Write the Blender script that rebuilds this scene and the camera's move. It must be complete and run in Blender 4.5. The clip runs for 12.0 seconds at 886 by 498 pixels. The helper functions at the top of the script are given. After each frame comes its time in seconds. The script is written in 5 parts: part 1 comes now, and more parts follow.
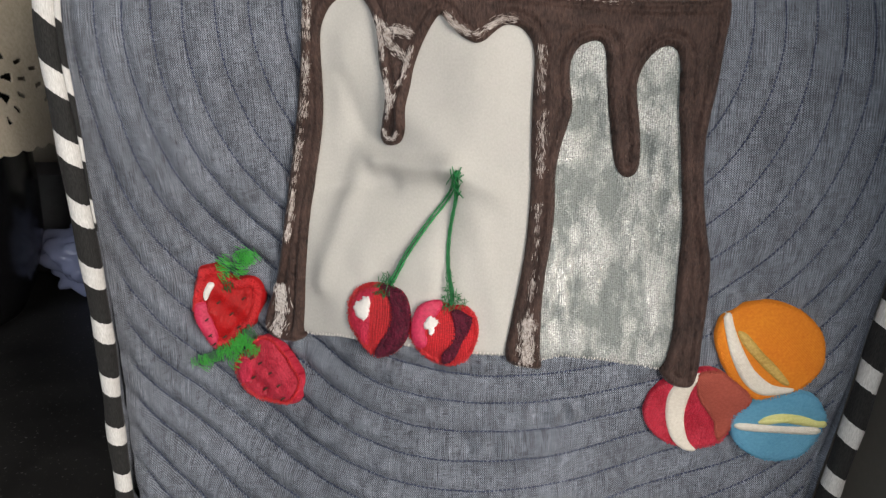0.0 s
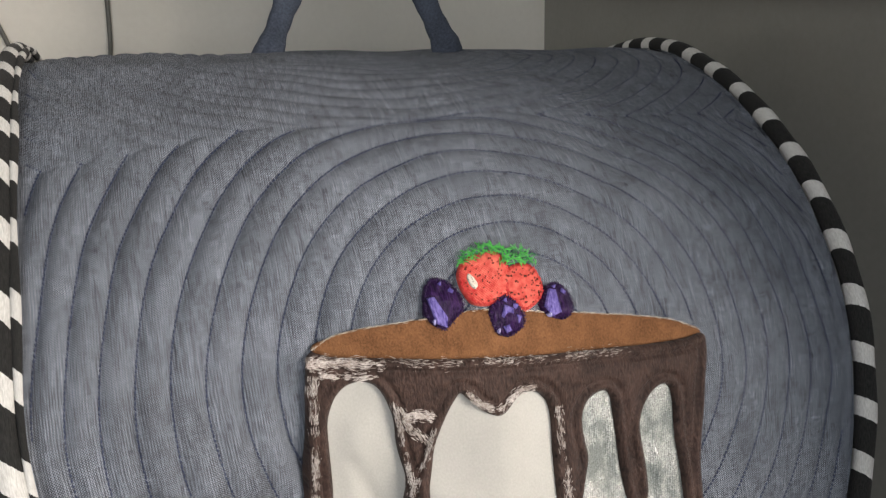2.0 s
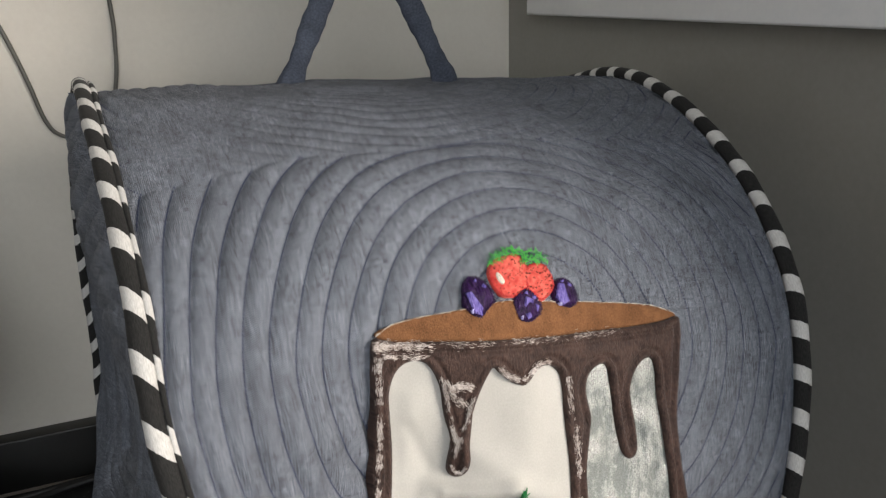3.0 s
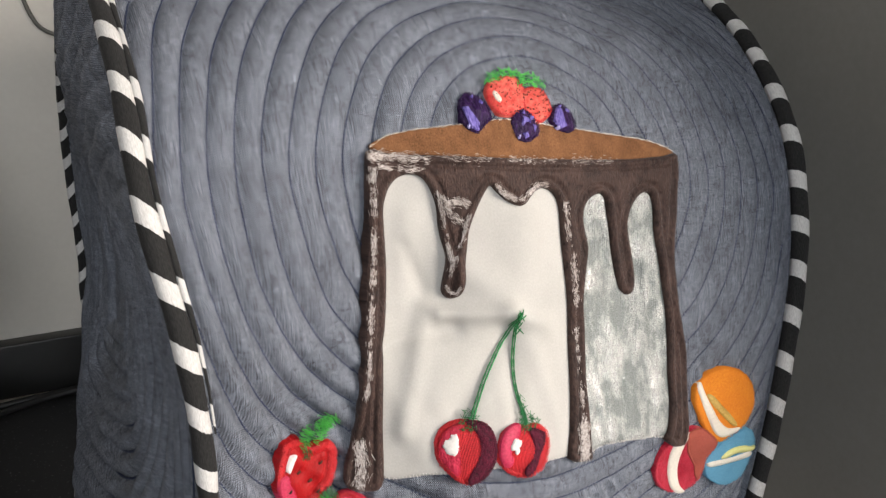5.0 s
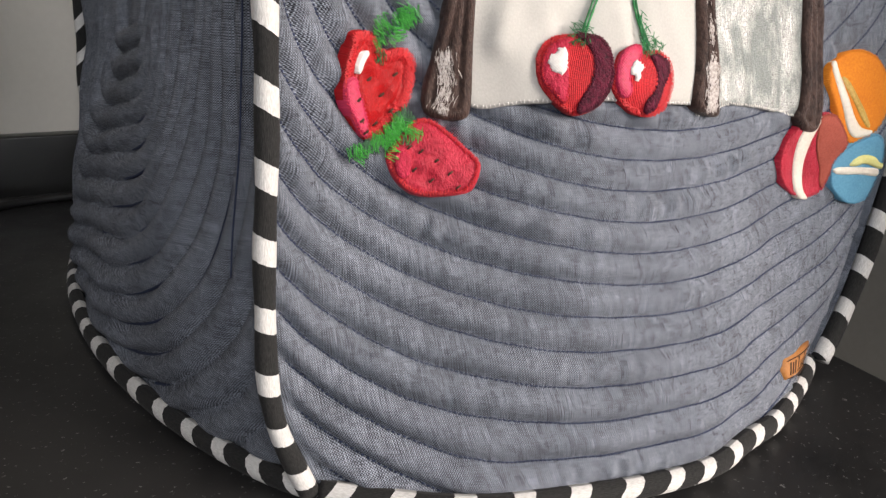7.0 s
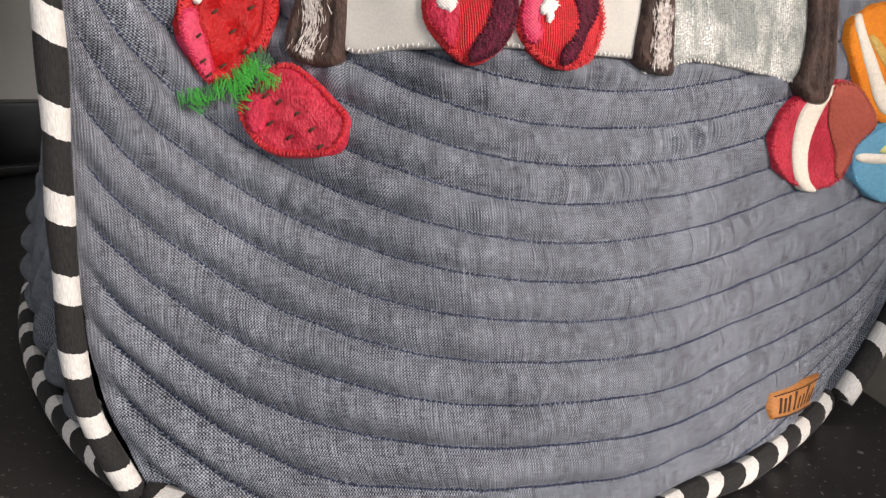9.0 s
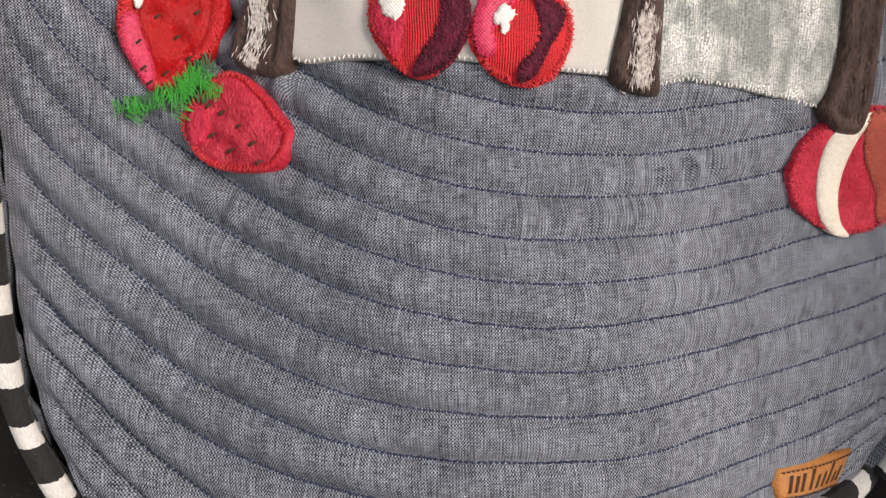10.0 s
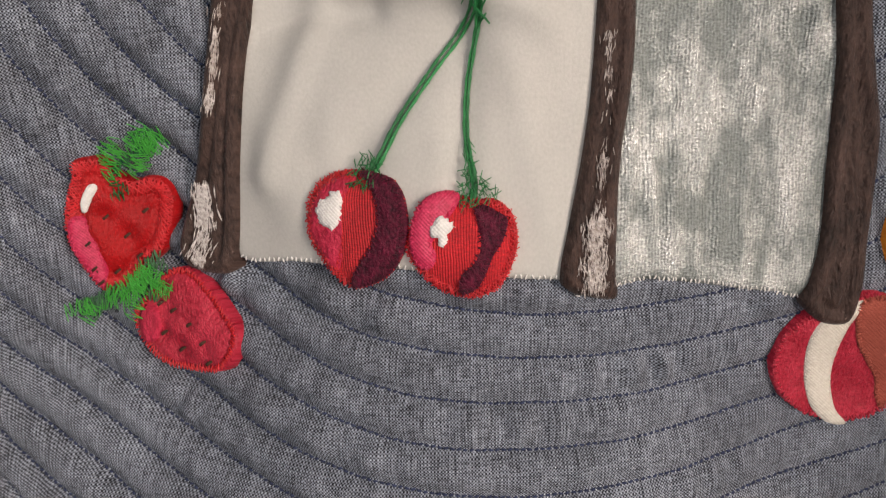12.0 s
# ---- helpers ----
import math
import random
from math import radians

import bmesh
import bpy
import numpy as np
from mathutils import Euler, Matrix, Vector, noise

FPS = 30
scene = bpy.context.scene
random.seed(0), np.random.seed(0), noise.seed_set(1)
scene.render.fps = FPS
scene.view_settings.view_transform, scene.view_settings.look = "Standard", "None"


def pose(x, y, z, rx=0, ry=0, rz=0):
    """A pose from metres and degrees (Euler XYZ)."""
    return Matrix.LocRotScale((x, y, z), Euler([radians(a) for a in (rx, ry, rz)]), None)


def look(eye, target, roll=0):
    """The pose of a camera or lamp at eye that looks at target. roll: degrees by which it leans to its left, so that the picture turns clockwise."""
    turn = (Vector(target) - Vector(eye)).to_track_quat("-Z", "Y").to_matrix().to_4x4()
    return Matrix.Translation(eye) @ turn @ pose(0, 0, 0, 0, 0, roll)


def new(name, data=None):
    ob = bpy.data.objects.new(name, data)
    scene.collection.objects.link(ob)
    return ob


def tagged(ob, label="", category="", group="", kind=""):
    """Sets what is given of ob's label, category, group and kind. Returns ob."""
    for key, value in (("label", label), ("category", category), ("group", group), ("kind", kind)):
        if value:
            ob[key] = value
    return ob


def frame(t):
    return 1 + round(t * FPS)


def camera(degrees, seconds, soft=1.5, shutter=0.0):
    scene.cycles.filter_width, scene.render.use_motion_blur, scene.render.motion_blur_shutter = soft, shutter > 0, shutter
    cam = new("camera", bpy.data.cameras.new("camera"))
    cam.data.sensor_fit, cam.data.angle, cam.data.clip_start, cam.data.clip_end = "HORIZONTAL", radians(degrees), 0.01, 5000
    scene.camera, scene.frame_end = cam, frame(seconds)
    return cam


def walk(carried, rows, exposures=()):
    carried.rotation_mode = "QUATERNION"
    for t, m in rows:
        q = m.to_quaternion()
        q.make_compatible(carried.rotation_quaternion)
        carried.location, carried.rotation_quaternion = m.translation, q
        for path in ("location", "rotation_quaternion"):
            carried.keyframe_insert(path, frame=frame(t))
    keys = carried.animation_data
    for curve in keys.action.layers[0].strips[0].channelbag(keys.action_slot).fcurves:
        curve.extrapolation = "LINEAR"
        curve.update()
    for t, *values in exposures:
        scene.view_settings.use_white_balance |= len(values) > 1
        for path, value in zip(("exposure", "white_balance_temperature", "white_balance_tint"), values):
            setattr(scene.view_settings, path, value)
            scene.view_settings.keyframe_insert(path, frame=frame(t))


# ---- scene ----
from mathutils.geometry import delaunay_2d_cdt

cam = camera(57.2, 12.0, 1.35)
METRES, EYE, TILT, LEAN, TURN = 0.8, 0.265, -21.0, 1.2, 3.4
ROWS = [
    (0.0, 0.0, 0.0, 0.0, 0.0, 0.0, -0.0),
    (0.5, 0.0008, -0.0597, 0.0533, 0.15, 3.78, -0.08),
    (1.0, -0.0297, -0.0085, 0.0776, -4.69, 3.62, 1.79),
    (1.5, -0.0463, 0.0536, 0.1046, -11.54, 3.57, 3.06),
    (2.0, -0.1198, 0.0292, 0.1462, -20.6, 2.22, 8.35),
    (2.5, -0.1756, -0.0182, 0.1539, -24.53, 1.3, 9.56),
    (2.7, -0.1855, -0.0266, 0.1540, -24.93, 1.36, 9.55),
    (4.3, -0.2151, -0.0126, 0.1127, -26.32, 2.54, 9.59),
    (4.5, -0.2124, -0.0132, 0.0978, -26.14, 1.76, 9.55),
    (5.0, -0.2085, -0.009, 0.0629, -26.25, 1.25, 9.28),
    (5.5, -0.2134, 0.0089, 0.0293, -26.07, 0.51, 8.99),
    (6.0, -0.2228, 0.046, -0.0037, -26.48, 0.31, 8.79),
    (6.5, -0.2286, 0.08, -0.0451, -27.08, 0.25, 8.26),
    (7.0, -0.2368, 0.0985, -0.0969, -27.4, 0.22, 7.32),
    (7.2, -0.2363, 0.1051, -0.1065, -27.37, 0.48, 6.92),
    (8.8, -0.1409, 0.1157, -0.1197, -19.70, 0.83, 4.24),
    (9.0, -0.121, 0.1162, -0.1136, -17.46, 1.13, 3.5),
    (9.5, -0.0706, 0.1216, -0.1141, -12.76, 1.56, 1.13),
    (10.0, -0.0539, 0.1278, -0.1036, -7.89, 1.17, -0.15),
    (10.5, -0.0519, 0.1396, -0.0766, -5.93, 0.54, 0.41),
    (11.0, -0.0392, 0.1483, -0.0554, -5.05, -0.16, 1.13),
    (11.5, -0.0343, 0.1347, -0.0461, -3.03, 0.07, 1.18),
    (12.0, -0.0133, 0.1349, -0.0385, -2.18, 0.14, 1.24),
]
walk(cam, [(t, pose(0, 0, EYE, TILT, LEAN, TURN) @ pose(METRES * x, METRES * y, METRES * z, 90 + pitch, roll, yaw)) for t, x, y, z, yaw, pitch, roll in ROWS],
     [(0.0, -.56, 6700, 12), (0.5, -.58, 6700, 12), (1.0, -.64, 6720, 12), (1.5, -.48, 6780, 12), (2.7, -.25, 6800, 12), (5.0, -.13, 6760, 14), (7.0, .05, 6880, 16), (9.5, -.16, 7020, 17), (10.5, -.34, 7050, 17), (12.0, -.68, 7150, 18)])

# ---- light: a window behind the camera and a smaller share from one further along the same wall, daylight of an overcast sky ----
world = bpy.data.worlds.new("world")
world.use_nodes = True
scene.world = world
sky = world.node_tree.nodes.new("ShaderNodeTexSky")
sky.sky_type, sky.sun_disc, sky.sun_elevation, sky.sun_rotation = "NISHITA", False, radians(42), radians(185)
world.node_tree.links.new(sky.outputs[0], world.node_tree.nodes["Background"].inputs[0])
world.node_tree.nodes["Background"].inputs[1].default_value = 0.1
for place, aim, wide, tall, power, colour in (((.93, -1.06, .64), (0, .28, .18), .60, .74, 44, (1.0, .945, .885)),
                                              ((-.48, -1.06, .76), (-.05, .45, .28), .90, .80, 12.5, (.87, .935, 1.0))):
    window_light = bpy.data.lights.new("window_light", "AREA")
    window_light.shape, window_light.size, window_light.size_y = "RECTANGLE", wide, tall
    window_light.energy, window_light.color = power, colour
    lamp = new("window_light", window_light)
    lamp.matrix_world = look(place, aim)

# ---- materials ----
def material(name, rough=.8, metal=0.0, sheen=0.0):
    m = bpy.data.materials.new(name)
    m.use_nodes = True
    b = m.node_tree.nodes["Principled BSDF"]
    b.inputs["Roughness"].default_value, b.inputs["Metallic"].default_value = rough, metal
    b.inputs["Sheen Weight"].default_value = sheen
    b.inputs["Sheen Roughness"].default_value = .4
    return m, m.node_tree, b


def node(tree, kind, **values):
    n = tree.nodes.new(kind)
    for key, value in values.items():
        if key in n.inputs:
            n.inputs[key].default_value = value
    return n


def place_from(tree, source, scale=(1, 1, 1)):
    """Coordinates of the given kind, stretched."""
    c = tree.nodes.new("ShaderNodeTexCoord")
    m = node(tree, "ShaderNodeMapping")
    m.inputs["Scale"].default_value = scale
    tree.links.new(c.outputs[source], m.inputs["Vector"])
    return m.outputs[0]


def grain(tree, vector, scale, detail=3.0, rough=.6):
    n = node(tree, "ShaderNodeTexNoise", Scale=scale, Detail=detail, Roughness=rough)
    tree.links.new(vector, n.inputs["Vector"])
    return n.outputs[0]


def ramp(tree, value, low, high, at=(.35, .65)):
    r = tree.nodes.new("ShaderNodeValToRGB")
    r.color_ramp.elements[0].position, r.color_ramp.elements[1].position = at
    r.color_ramp.elements[0].color, r.color_ramp.elements[1].color = (*low, 1), (*high, 1)
    tree.links.new(value, r.inputs[0])
    return r.outputs[0]


def mixed(tree, factor, one, two, blend="MIX"):
    m = tree.nodes.new("ShaderNodeMix")
    m.data_type, m.blend_type = "RGBA", blend
    for value, socket in ((factor, m.inputs[0]), (one, m.inputs[6]), (two, m.inputs[7])):
        if isinstance(value, (int, float)):
            socket.default_value = value
        elif isinstance(value, tuple):
            socket.default_value = (*value, 1)
        else:
            tree.links.new(value, socket)
    return m.outputs[2]


def sums(tree, kind, one, two=0.0):
    m = tree.nodes.new("ShaderNodeMath")
    m.operation = kind
    for value, socket in ((one, m.inputs[0]), (two, m.inputs[1])):
        if isinstance(value, (int, float)):
            socket.default_value = value
        else:
            tree.links.new(value, socket)
    return m.outputs[0]


def relief(tree, shader, height, strength=.5, distance=.0006):
    b = node(tree, "ShaderNodeBump", Strength=strength, Distance=distance)
    tree.links.new(height, b.inputs["Height"])
    tree.links.new(b.outputs[0], shader.inputs["Normal"])


def weave_height(tree, vector, pitch):
    """Plain weave: threads over and under each other."""
    parts = tree.nodes.new("ShaderNodeSeparateXYZ")
    tree.links.new(vector, parts.inputs[0])
    waves = [sums(tree, "SINE", sums(tree, "MULTIPLY", parts.outputs[n], 2 * math.pi / pitch)) for n in (0, 1)]
    return sums(tree, "MULTIPLY", *waves)


def chambray(name="chambray", dark=(.004, .006, .012), light=(.43, .474, .55)):
    """Blue-grey chambray cotton: pale warp over dark weft in a plain weave, with slubs and rubbed patches."""
    m, tree, shader = material(name, .95)
    flat = place_from(tree, "UV")
    parts = tree.nodes.new("ShaderNodeSeparateXYZ")
    tree.links.new(flat, parts.inputs[0])
    waves = []
    for n, stretch in ((0, (1, .35, 1)), (1, (.35, 1, 1))):
        sway = sums(tree, "MULTIPLY", grain(tree, place_from(tree, "UV", stretch), 300, 2), .0008)
        waves.append(sums(tree, "SINE", sums(tree, "MULTIPLY", sums(tree, "ADD", parts.outputs[n], sway), 2 * math.pi / (.00082, .00078)[n])))
    weave = sums(tree, "MULTIPLY", *waves)
    warp = grain(tree, place_from(tree, "UV", (2600, 190, 1)), 1, 2)
    weft = grain(tree, place_from(tree, "UV", (230, 2600, 1)), 1, 2)
    speck = grain(tree, flat, 1900, 2, .7)
    slub = grain(tree, place_from(tree, "UV", (1050, 45, 1)), 1, 3, .65)
    fade = grain(tree, flat, 42, 5, .75)
    smudge = grain(tree, place_from(tree, "UV", (.75, 1.35, 1)), 430, 4, .75)
    tone = sums(tree, "MULTIPLY", sums(tree, "ADD", weave, sums(tree, "MULTIPLY", waves[0], .30)), .23)
    for value, share in ((warp, .42), (weft, .42), (speck, .36), (slub, .27)):
        tone = sums(tree, "ADD", tone, sums(tree, "MULTIPLY", value, share))
    rubbed = sums(tree, "ADD", sums(tree, "MULTIPLY", smudge, .45), sums(tree, "MULTIPLY", fade, .55))
    threads = ramp(tree, tone, dark, light, (.60, 1.09))
    tree.links.new(mixed(tree, 1.0, threads, ramp(tree, rubbed, (.525, .525, .535), (1, 1, 1), (.36, .57)), "MULTIPLY"), shader.inputs["Base Color"])
    high = sums(tree, "ADD", sums(tree, "MULTIPLY", weave, .35), sums(tree, "ADD", warp, weft))
    relief(tree, shader, high, .4, .0005)
    return m


def cloth(name, dark, light, rough=.85, sheen=0.0, pitch=.0009, scale=900, bump=.4):
    """Plain woven, knitted or felted cloth in one dyed colour with small unevenness."""
    m, tree, shader = material(name, rough, sheen=sheen)
    spots = sums(tree, "ADD", sums(tree, "MULTIPLY", grain(tree, place_from(tree, "UV"), scale, 3), .6),
                 sums(tree, "MULTIPLY", grain(tree, place_from(tree, "UV"), 70, 3), .4))
    tree.links.new(ramp(tree, spots, dark, light), shader.inputs["Base Color"])
    high = sums(tree, "ADD", spots, sums(tree, "MULTIPLY", weave_height(tree, place_from(tree, "UV"), pitch), .3))
    relief(tree, shader, high, bump, .0006)
    return m


def ribbed(name, dark, light, pitch=.00062):
    """Ribbed jersey: fine knitted wales along the cloth, a little uneven."""
    m, tree, shader = material(name, .75, sheen=.08)
    parts = tree.nodes.new("ShaderNodeSeparateXYZ")
    tree.links.new(place_from(tree, "UV"), parts.inputs[0])
    sway = sums(tree, "MULTIPLY", grain(tree, place_from(tree, "UV"), 120, 2), .0012)
    wale = sums(tree, "SINE", sums(tree, "MULTIPLY", sums(tree, "ADD", parts.outputs[0], sway), 2 * math.pi / pitch))
    knit = grain(tree, place_from(tree, "UV", (900, 2200, 1)), 1, 2)
    tone = sums(tree, "ADD", sums(tree, "MULTIPLY", wale, .06), sums(tree, "ADD", sums(tree, "MULTIPLY", knit, .6), sums(tree, "MULTIPLY", grain(tree, place_from(tree, "UV"), 90, 3), .4)))
    tree.links.new(ramp(tree, tone, dark, light), shader.inputs["Base Color"])
    relief(tree, shader, sums(tree, "ADD", sums(tree, "MULTIPLY", wale, .35), knit), .6, .0006)
    return m


def velvet(name, dark, light, rough=.7, sheen=.05, lie=260, patch=60, bump=.6, specular=.25):
    """Pile cloth: strands that lie along the cloth, brushed in patches."""
    m, tree, shader = material(name, rough, sheen=sheen)
    shader.inputs["Specular IOR Level"].default_value = specular
    pile = grain(tree, place_from(tree, "UV", (1500, lie, 1)), 1, 3)
    brushed = grain(tree, place_from(tree, "UV", (1, .6, 1)), patch, 4, .6)
    tone = sums(tree, "ADD", sums(tree, "MULTIPLY", pile, .5), sums(tree, "MULTIPLY", brushed, .5))
    tree.links.new(ramp(tree, tone, dark, light), shader.inputs["Base Color"])
    high = sums(tree, "ADD", sums(tree, "MULTIPLY", pile, .5), brushed)
    relief(tree, shader, high, bump, .0015)
    return m


def crushed(name):
    """Silver-grey crushed panne velvet: knitted ground, pile pressed flat, its sheen painted in as soft pale patches.
    """
    m, tree, shader = material(name, .5, .0)
    shader.inputs["Specular IOR Level"].default_value = .95
    parts = tree.nodes.new("ShaderNodeSeparateXYZ")
    tree.links.new(place_from(tree, "UV"), parts.inputs[0])
    sway = sums(tree, "MULTIPLY", grain(tree, place_from(tree, "UV"), 160, 2), .0014)
    wale = sums(tree, "SINE", sums(tree, "MULTIPLY", sums(tree, "ADD", parts.outputs[0], sway), 2 * math.pi / .00075))
    fine = grain(tree, place_from(tree, "UV", (1300, 2000, 1)), 1, 2)
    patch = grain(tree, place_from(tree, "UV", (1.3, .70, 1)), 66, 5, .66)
    # where the pile shines: this sheen goes into the base colour
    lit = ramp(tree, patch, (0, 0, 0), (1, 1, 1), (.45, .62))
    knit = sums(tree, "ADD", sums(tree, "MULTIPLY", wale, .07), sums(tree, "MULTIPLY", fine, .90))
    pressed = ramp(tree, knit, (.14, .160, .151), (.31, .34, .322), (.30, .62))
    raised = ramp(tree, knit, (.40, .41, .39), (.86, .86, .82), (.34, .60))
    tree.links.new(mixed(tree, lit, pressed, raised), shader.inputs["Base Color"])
    shader.inputs["Metallic"].default_value = .32
    tree.links.new(ramp(tree, patch, (.46, .46, .46), (.22, .22, .22), (.42, .60)), shader.inputs["Roughness"])
    high = sums(tree, "ADD", sums(tree, "MULTIPLY", knit, .25), patch)
    relief(tree, shader, high, .7, .0034)
    return m


def striped(name="striped_jersey", pitch=.0226, share=.37):
    """Black and white striped jersey, cut on a slant and wrapped round a cord."""
    m, tree, shader = material(name, .9, sheen=.04)
    parts = tree.nodes.new("ShaderNodeSeparateXYZ")
    tree.links.new(place_from(tree, "UV"), parts.inputs[0])
    rough_edge = sums(tree, "MULTIPLY", sums(tree, "SUBTRACT", grain(tree, place_from(tree, "UV"), 700, 2), .5), .0012)
    turn = sums(tree, "FRACT", sums(tree, "DIVIDE", sums(tree, "ADD", parts.outputs[0], rough_edge), pitch))
    white = sums(tree, "LESS_THAN", turn, share)
    knit = grain(tree, place_from(tree, "UV", (500, 2200, 1)), 1, 2)
    pale = ramp(tree, knit, (.52, .51, .485), (.70, .69, .665))
    black = ramp(tree, knit, (.005, .005, .005), (.020, .0195, .0185))
    tree.links.new(mixed(tree, white, black, pale), shader.inputs["Base Color"])
    relief(tree, shader, knit, .4, .0005)
    return m


def paint(name, dark, light, rough=.7, scale=6, bump=.1, spec=.4):
    m, tree, shader = material(name, rough)
    shader.inputs["Specular IOR Level"].default_value = spec
    place = place_from(tree, "Object")
    big, fine = grain(tree, place, scale, 4), grain(tree, place, scale * 40, 3)
    tone = sums(tree, "ADD", sums(tree, "MULTIPLY", big, .7), sums(tree, "MULTIPLY", fine, .3))
    tree.links.new(ramp(tree, tone, dark, light), shader.inputs["Base Color"])
    relief(tree, shader, fine, bump, .001)
    return m


def dusty_black(name):
    """Black lacquered board with wiped dust and specks."""
    m, tree, shader = material(name, .3)
    shader.inputs["Specular IOR Level"].default_value = .26
    place = place_from(tree, "Object")
    wipe, speck = grain(tree, place, 9, 5, .65), grain(tree, place, 420, 2)
    specks = ramp(tree, speck, (0, 0, 0), (1, 1, 1), (.65, .71))
    base = ramp(tree, wipe, (.009, .009, .0092), (.026, .0255, .0250))
    tree.links.new(mixed(tree, sums(tree, "MULTIPLY", specks, .42), base, (.3, .3, .29)), shader.inputs["Base Color"])
    tree.links.new(ramp(tree, wipe, (.28, .28, .28), (.55, .55, .55)), shader.inputs["Roughness"])
    return m


def shiny(name, colour, rough=.25, metal=0.0, spec=.5):
    m, tree, shader = material(name, rough, metal)
    shader.inputs["Specular IOR Level"].default_value = spec
    tone = grain(tree, place_from(tree, "Object"), 60, 4)
    tree.links.new(ramp(tree, tone, tuple(c * .75 for c in colour), colour), shader.inputs["Base Color"])
    return m


def clear(name, colour=(.9, .95, .92), rough=.05, through_it=1.0):
    m, tree, shader = material(name, rough)
    shader.inputs["Base Color"].default_value = (*colour, 1)
    shader.inputs["Transmission Weight"].default_value = through_it
    shader.inputs["IOR"].default_value = 1.45
    relief(tree, shader, grain(tree, place_from(tree, "Object"), 90, 3), .3, .002)
    return m


CHAMBRAY = chambray()
# same chambray as the cover, darkened: the strap's shade is in the colour
SHADED_STRAP_CLOTH = cloth("shaded_strap_chambray", (.028, .035, .052), (.085, .102, .138), .95)
STRIPES = striped()
NAVY_THREAD = cloth("navy_thread", (.010, .016, .042), (.032, .046, .100))
CHOCOLATE = velvet("chocolate_velvet", (.013, .007, .0055), (.088, .051, .041), .62, .12, lie=420, patch=150, bump=1.0)
TAN = velvet("tan_suede", (.12, .050, .020), (.27, .125, .054), .9, .03, lie=1100, patch=160)
WHITE_VELVET = velvet("white_velvet", (.43, .42, .388), (.52, .508, .472), .85, .05, lie=1100, patch=40, bump=.12)
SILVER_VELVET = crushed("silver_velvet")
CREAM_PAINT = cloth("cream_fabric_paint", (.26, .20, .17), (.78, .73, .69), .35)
CHERRY_RED = ribbed("cherry_jersey", (.30, .004, .008), (.66, .014, .022))
RASPBERRY = velvet("raspberry_velvet", (.27, .005, .02), (.58, .03, .075), .5, lie=800, patch=260, bump=.9)
PINK_SATIN = cloth("pink_satin", (.40, .008, .045), (.66, .040, .115), .45)
WINE = velvet("wine_velvet", (.014, .001, .005), (.16, .008, .035), .6, lie=1100, patch=420, bump=.9)
RED_VELVET = velvet("red_velvet", (.24, .003, .004), (.48, .009, .011), .36, lie=900, patch=110, bump=.8)
RED_THREAD = cloth("red_thread", (.40, .006, .010), (.68, .020, .026), .5)
WHITE_COTTON = cloth("white_cotton", (.66, .63, .60), (.80, .78, .74))
PURPLE = velvet("purple_velvet", (.006, .002, .016), (.045, .012, .085), .4, patch=420, bump=1.0)
VIOLET = velvet("violet_satin", (.035, .022, .16), (.30, .24, .66), .25, patch=520, bump=1.0)
PALE_VIOLET = velvet("pale_violet_satin", (.20, .17, .48), (.58, .54, .80), .25, patch=520, bump=.8)
PRINT_RED = cloth("printed_strawberry_cotton", (.50, .018, .016), (.80, .16, .115), .8, scale=420)
GREEN_THREAD = cloth("green_thread", (.02, .30, .03), (.10, .62, .10), .4)
DARK_GREEN_THREAD = cloth("dark_green_thread", (.004, .085, .028), (.014, .23, .06), .45)
STALK_GREEN = cloth("stalk_green_thread", (.006, .15, .04), (.025, .33, .09), .5)
MOSS_THREAD = cloth("moss_thread", (.03, .12, .055), (.10, .26, .12), .5)
ORANGE_FELT = cloth("orange_felt", (.58, .15, .005), (.71, .235, .012), .9)
GOLD_PAINT = cloth("gold_print", (.36, .21, .03), (.62, .42, .12), .45)
CREAM_FELT = cloth("cream_felt", (.62, .56, .47), (.78, .73, .64))
ROSE_VELVET = velvet("rose_velvet", (.28, .005, .018), (.60, .042, .075), .36, lie=800, patch=150, bump=.9)
RUST_FELT = cloth("rust_felt", (.27, .048, .03), (.40, .085, .055))
BLUE_FELT = cloth("blue_felt", (.068, .24, .37), (.115, .335, .48))
YELLOW_FELT = cloth("yellow_felt", (.60, .58, .20), (.74, .72, .32))
LEATHER = cloth("tan_leather", (.30, .11, .022), (.50, .21, .055), .55)
BURNT = cloth("burnt_mark", (.03, .012, .005), (.07, .025, .01))
TABLE_BLACK = dusty_black("black_table")
UPSTAND_BLACK = shiny("black_upstand", (.013, .013, .012), .35)
CABLE_BLACK = shiny("black_cable", (.014, .014, .014), .4)
CABLE_GREY = shiny("grey_cable", (.12, .115, .10), .5)
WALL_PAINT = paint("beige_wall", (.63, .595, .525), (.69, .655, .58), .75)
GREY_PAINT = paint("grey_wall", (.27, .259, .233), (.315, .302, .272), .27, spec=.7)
# for walls and ceiling out of view, kept dim to limit bounced light
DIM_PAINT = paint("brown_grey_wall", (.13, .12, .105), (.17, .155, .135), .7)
WHITE_PAINT = paint("white_board", (.82, .83, .84), (.90, .90, .90), .4)
FLOOR_WOOD = paint("floor", (.10, .07, .05), (.17, .12, .085), .5)
POT_BLACK = shiny("black_enamel", (.010, .010, .011), .2)
DOILY = cloth("cream_felt_doily", (.44, .38, .28), (.58, .51, .40), .95, .2, scale=400)
GLASS = clear("clear_glass")
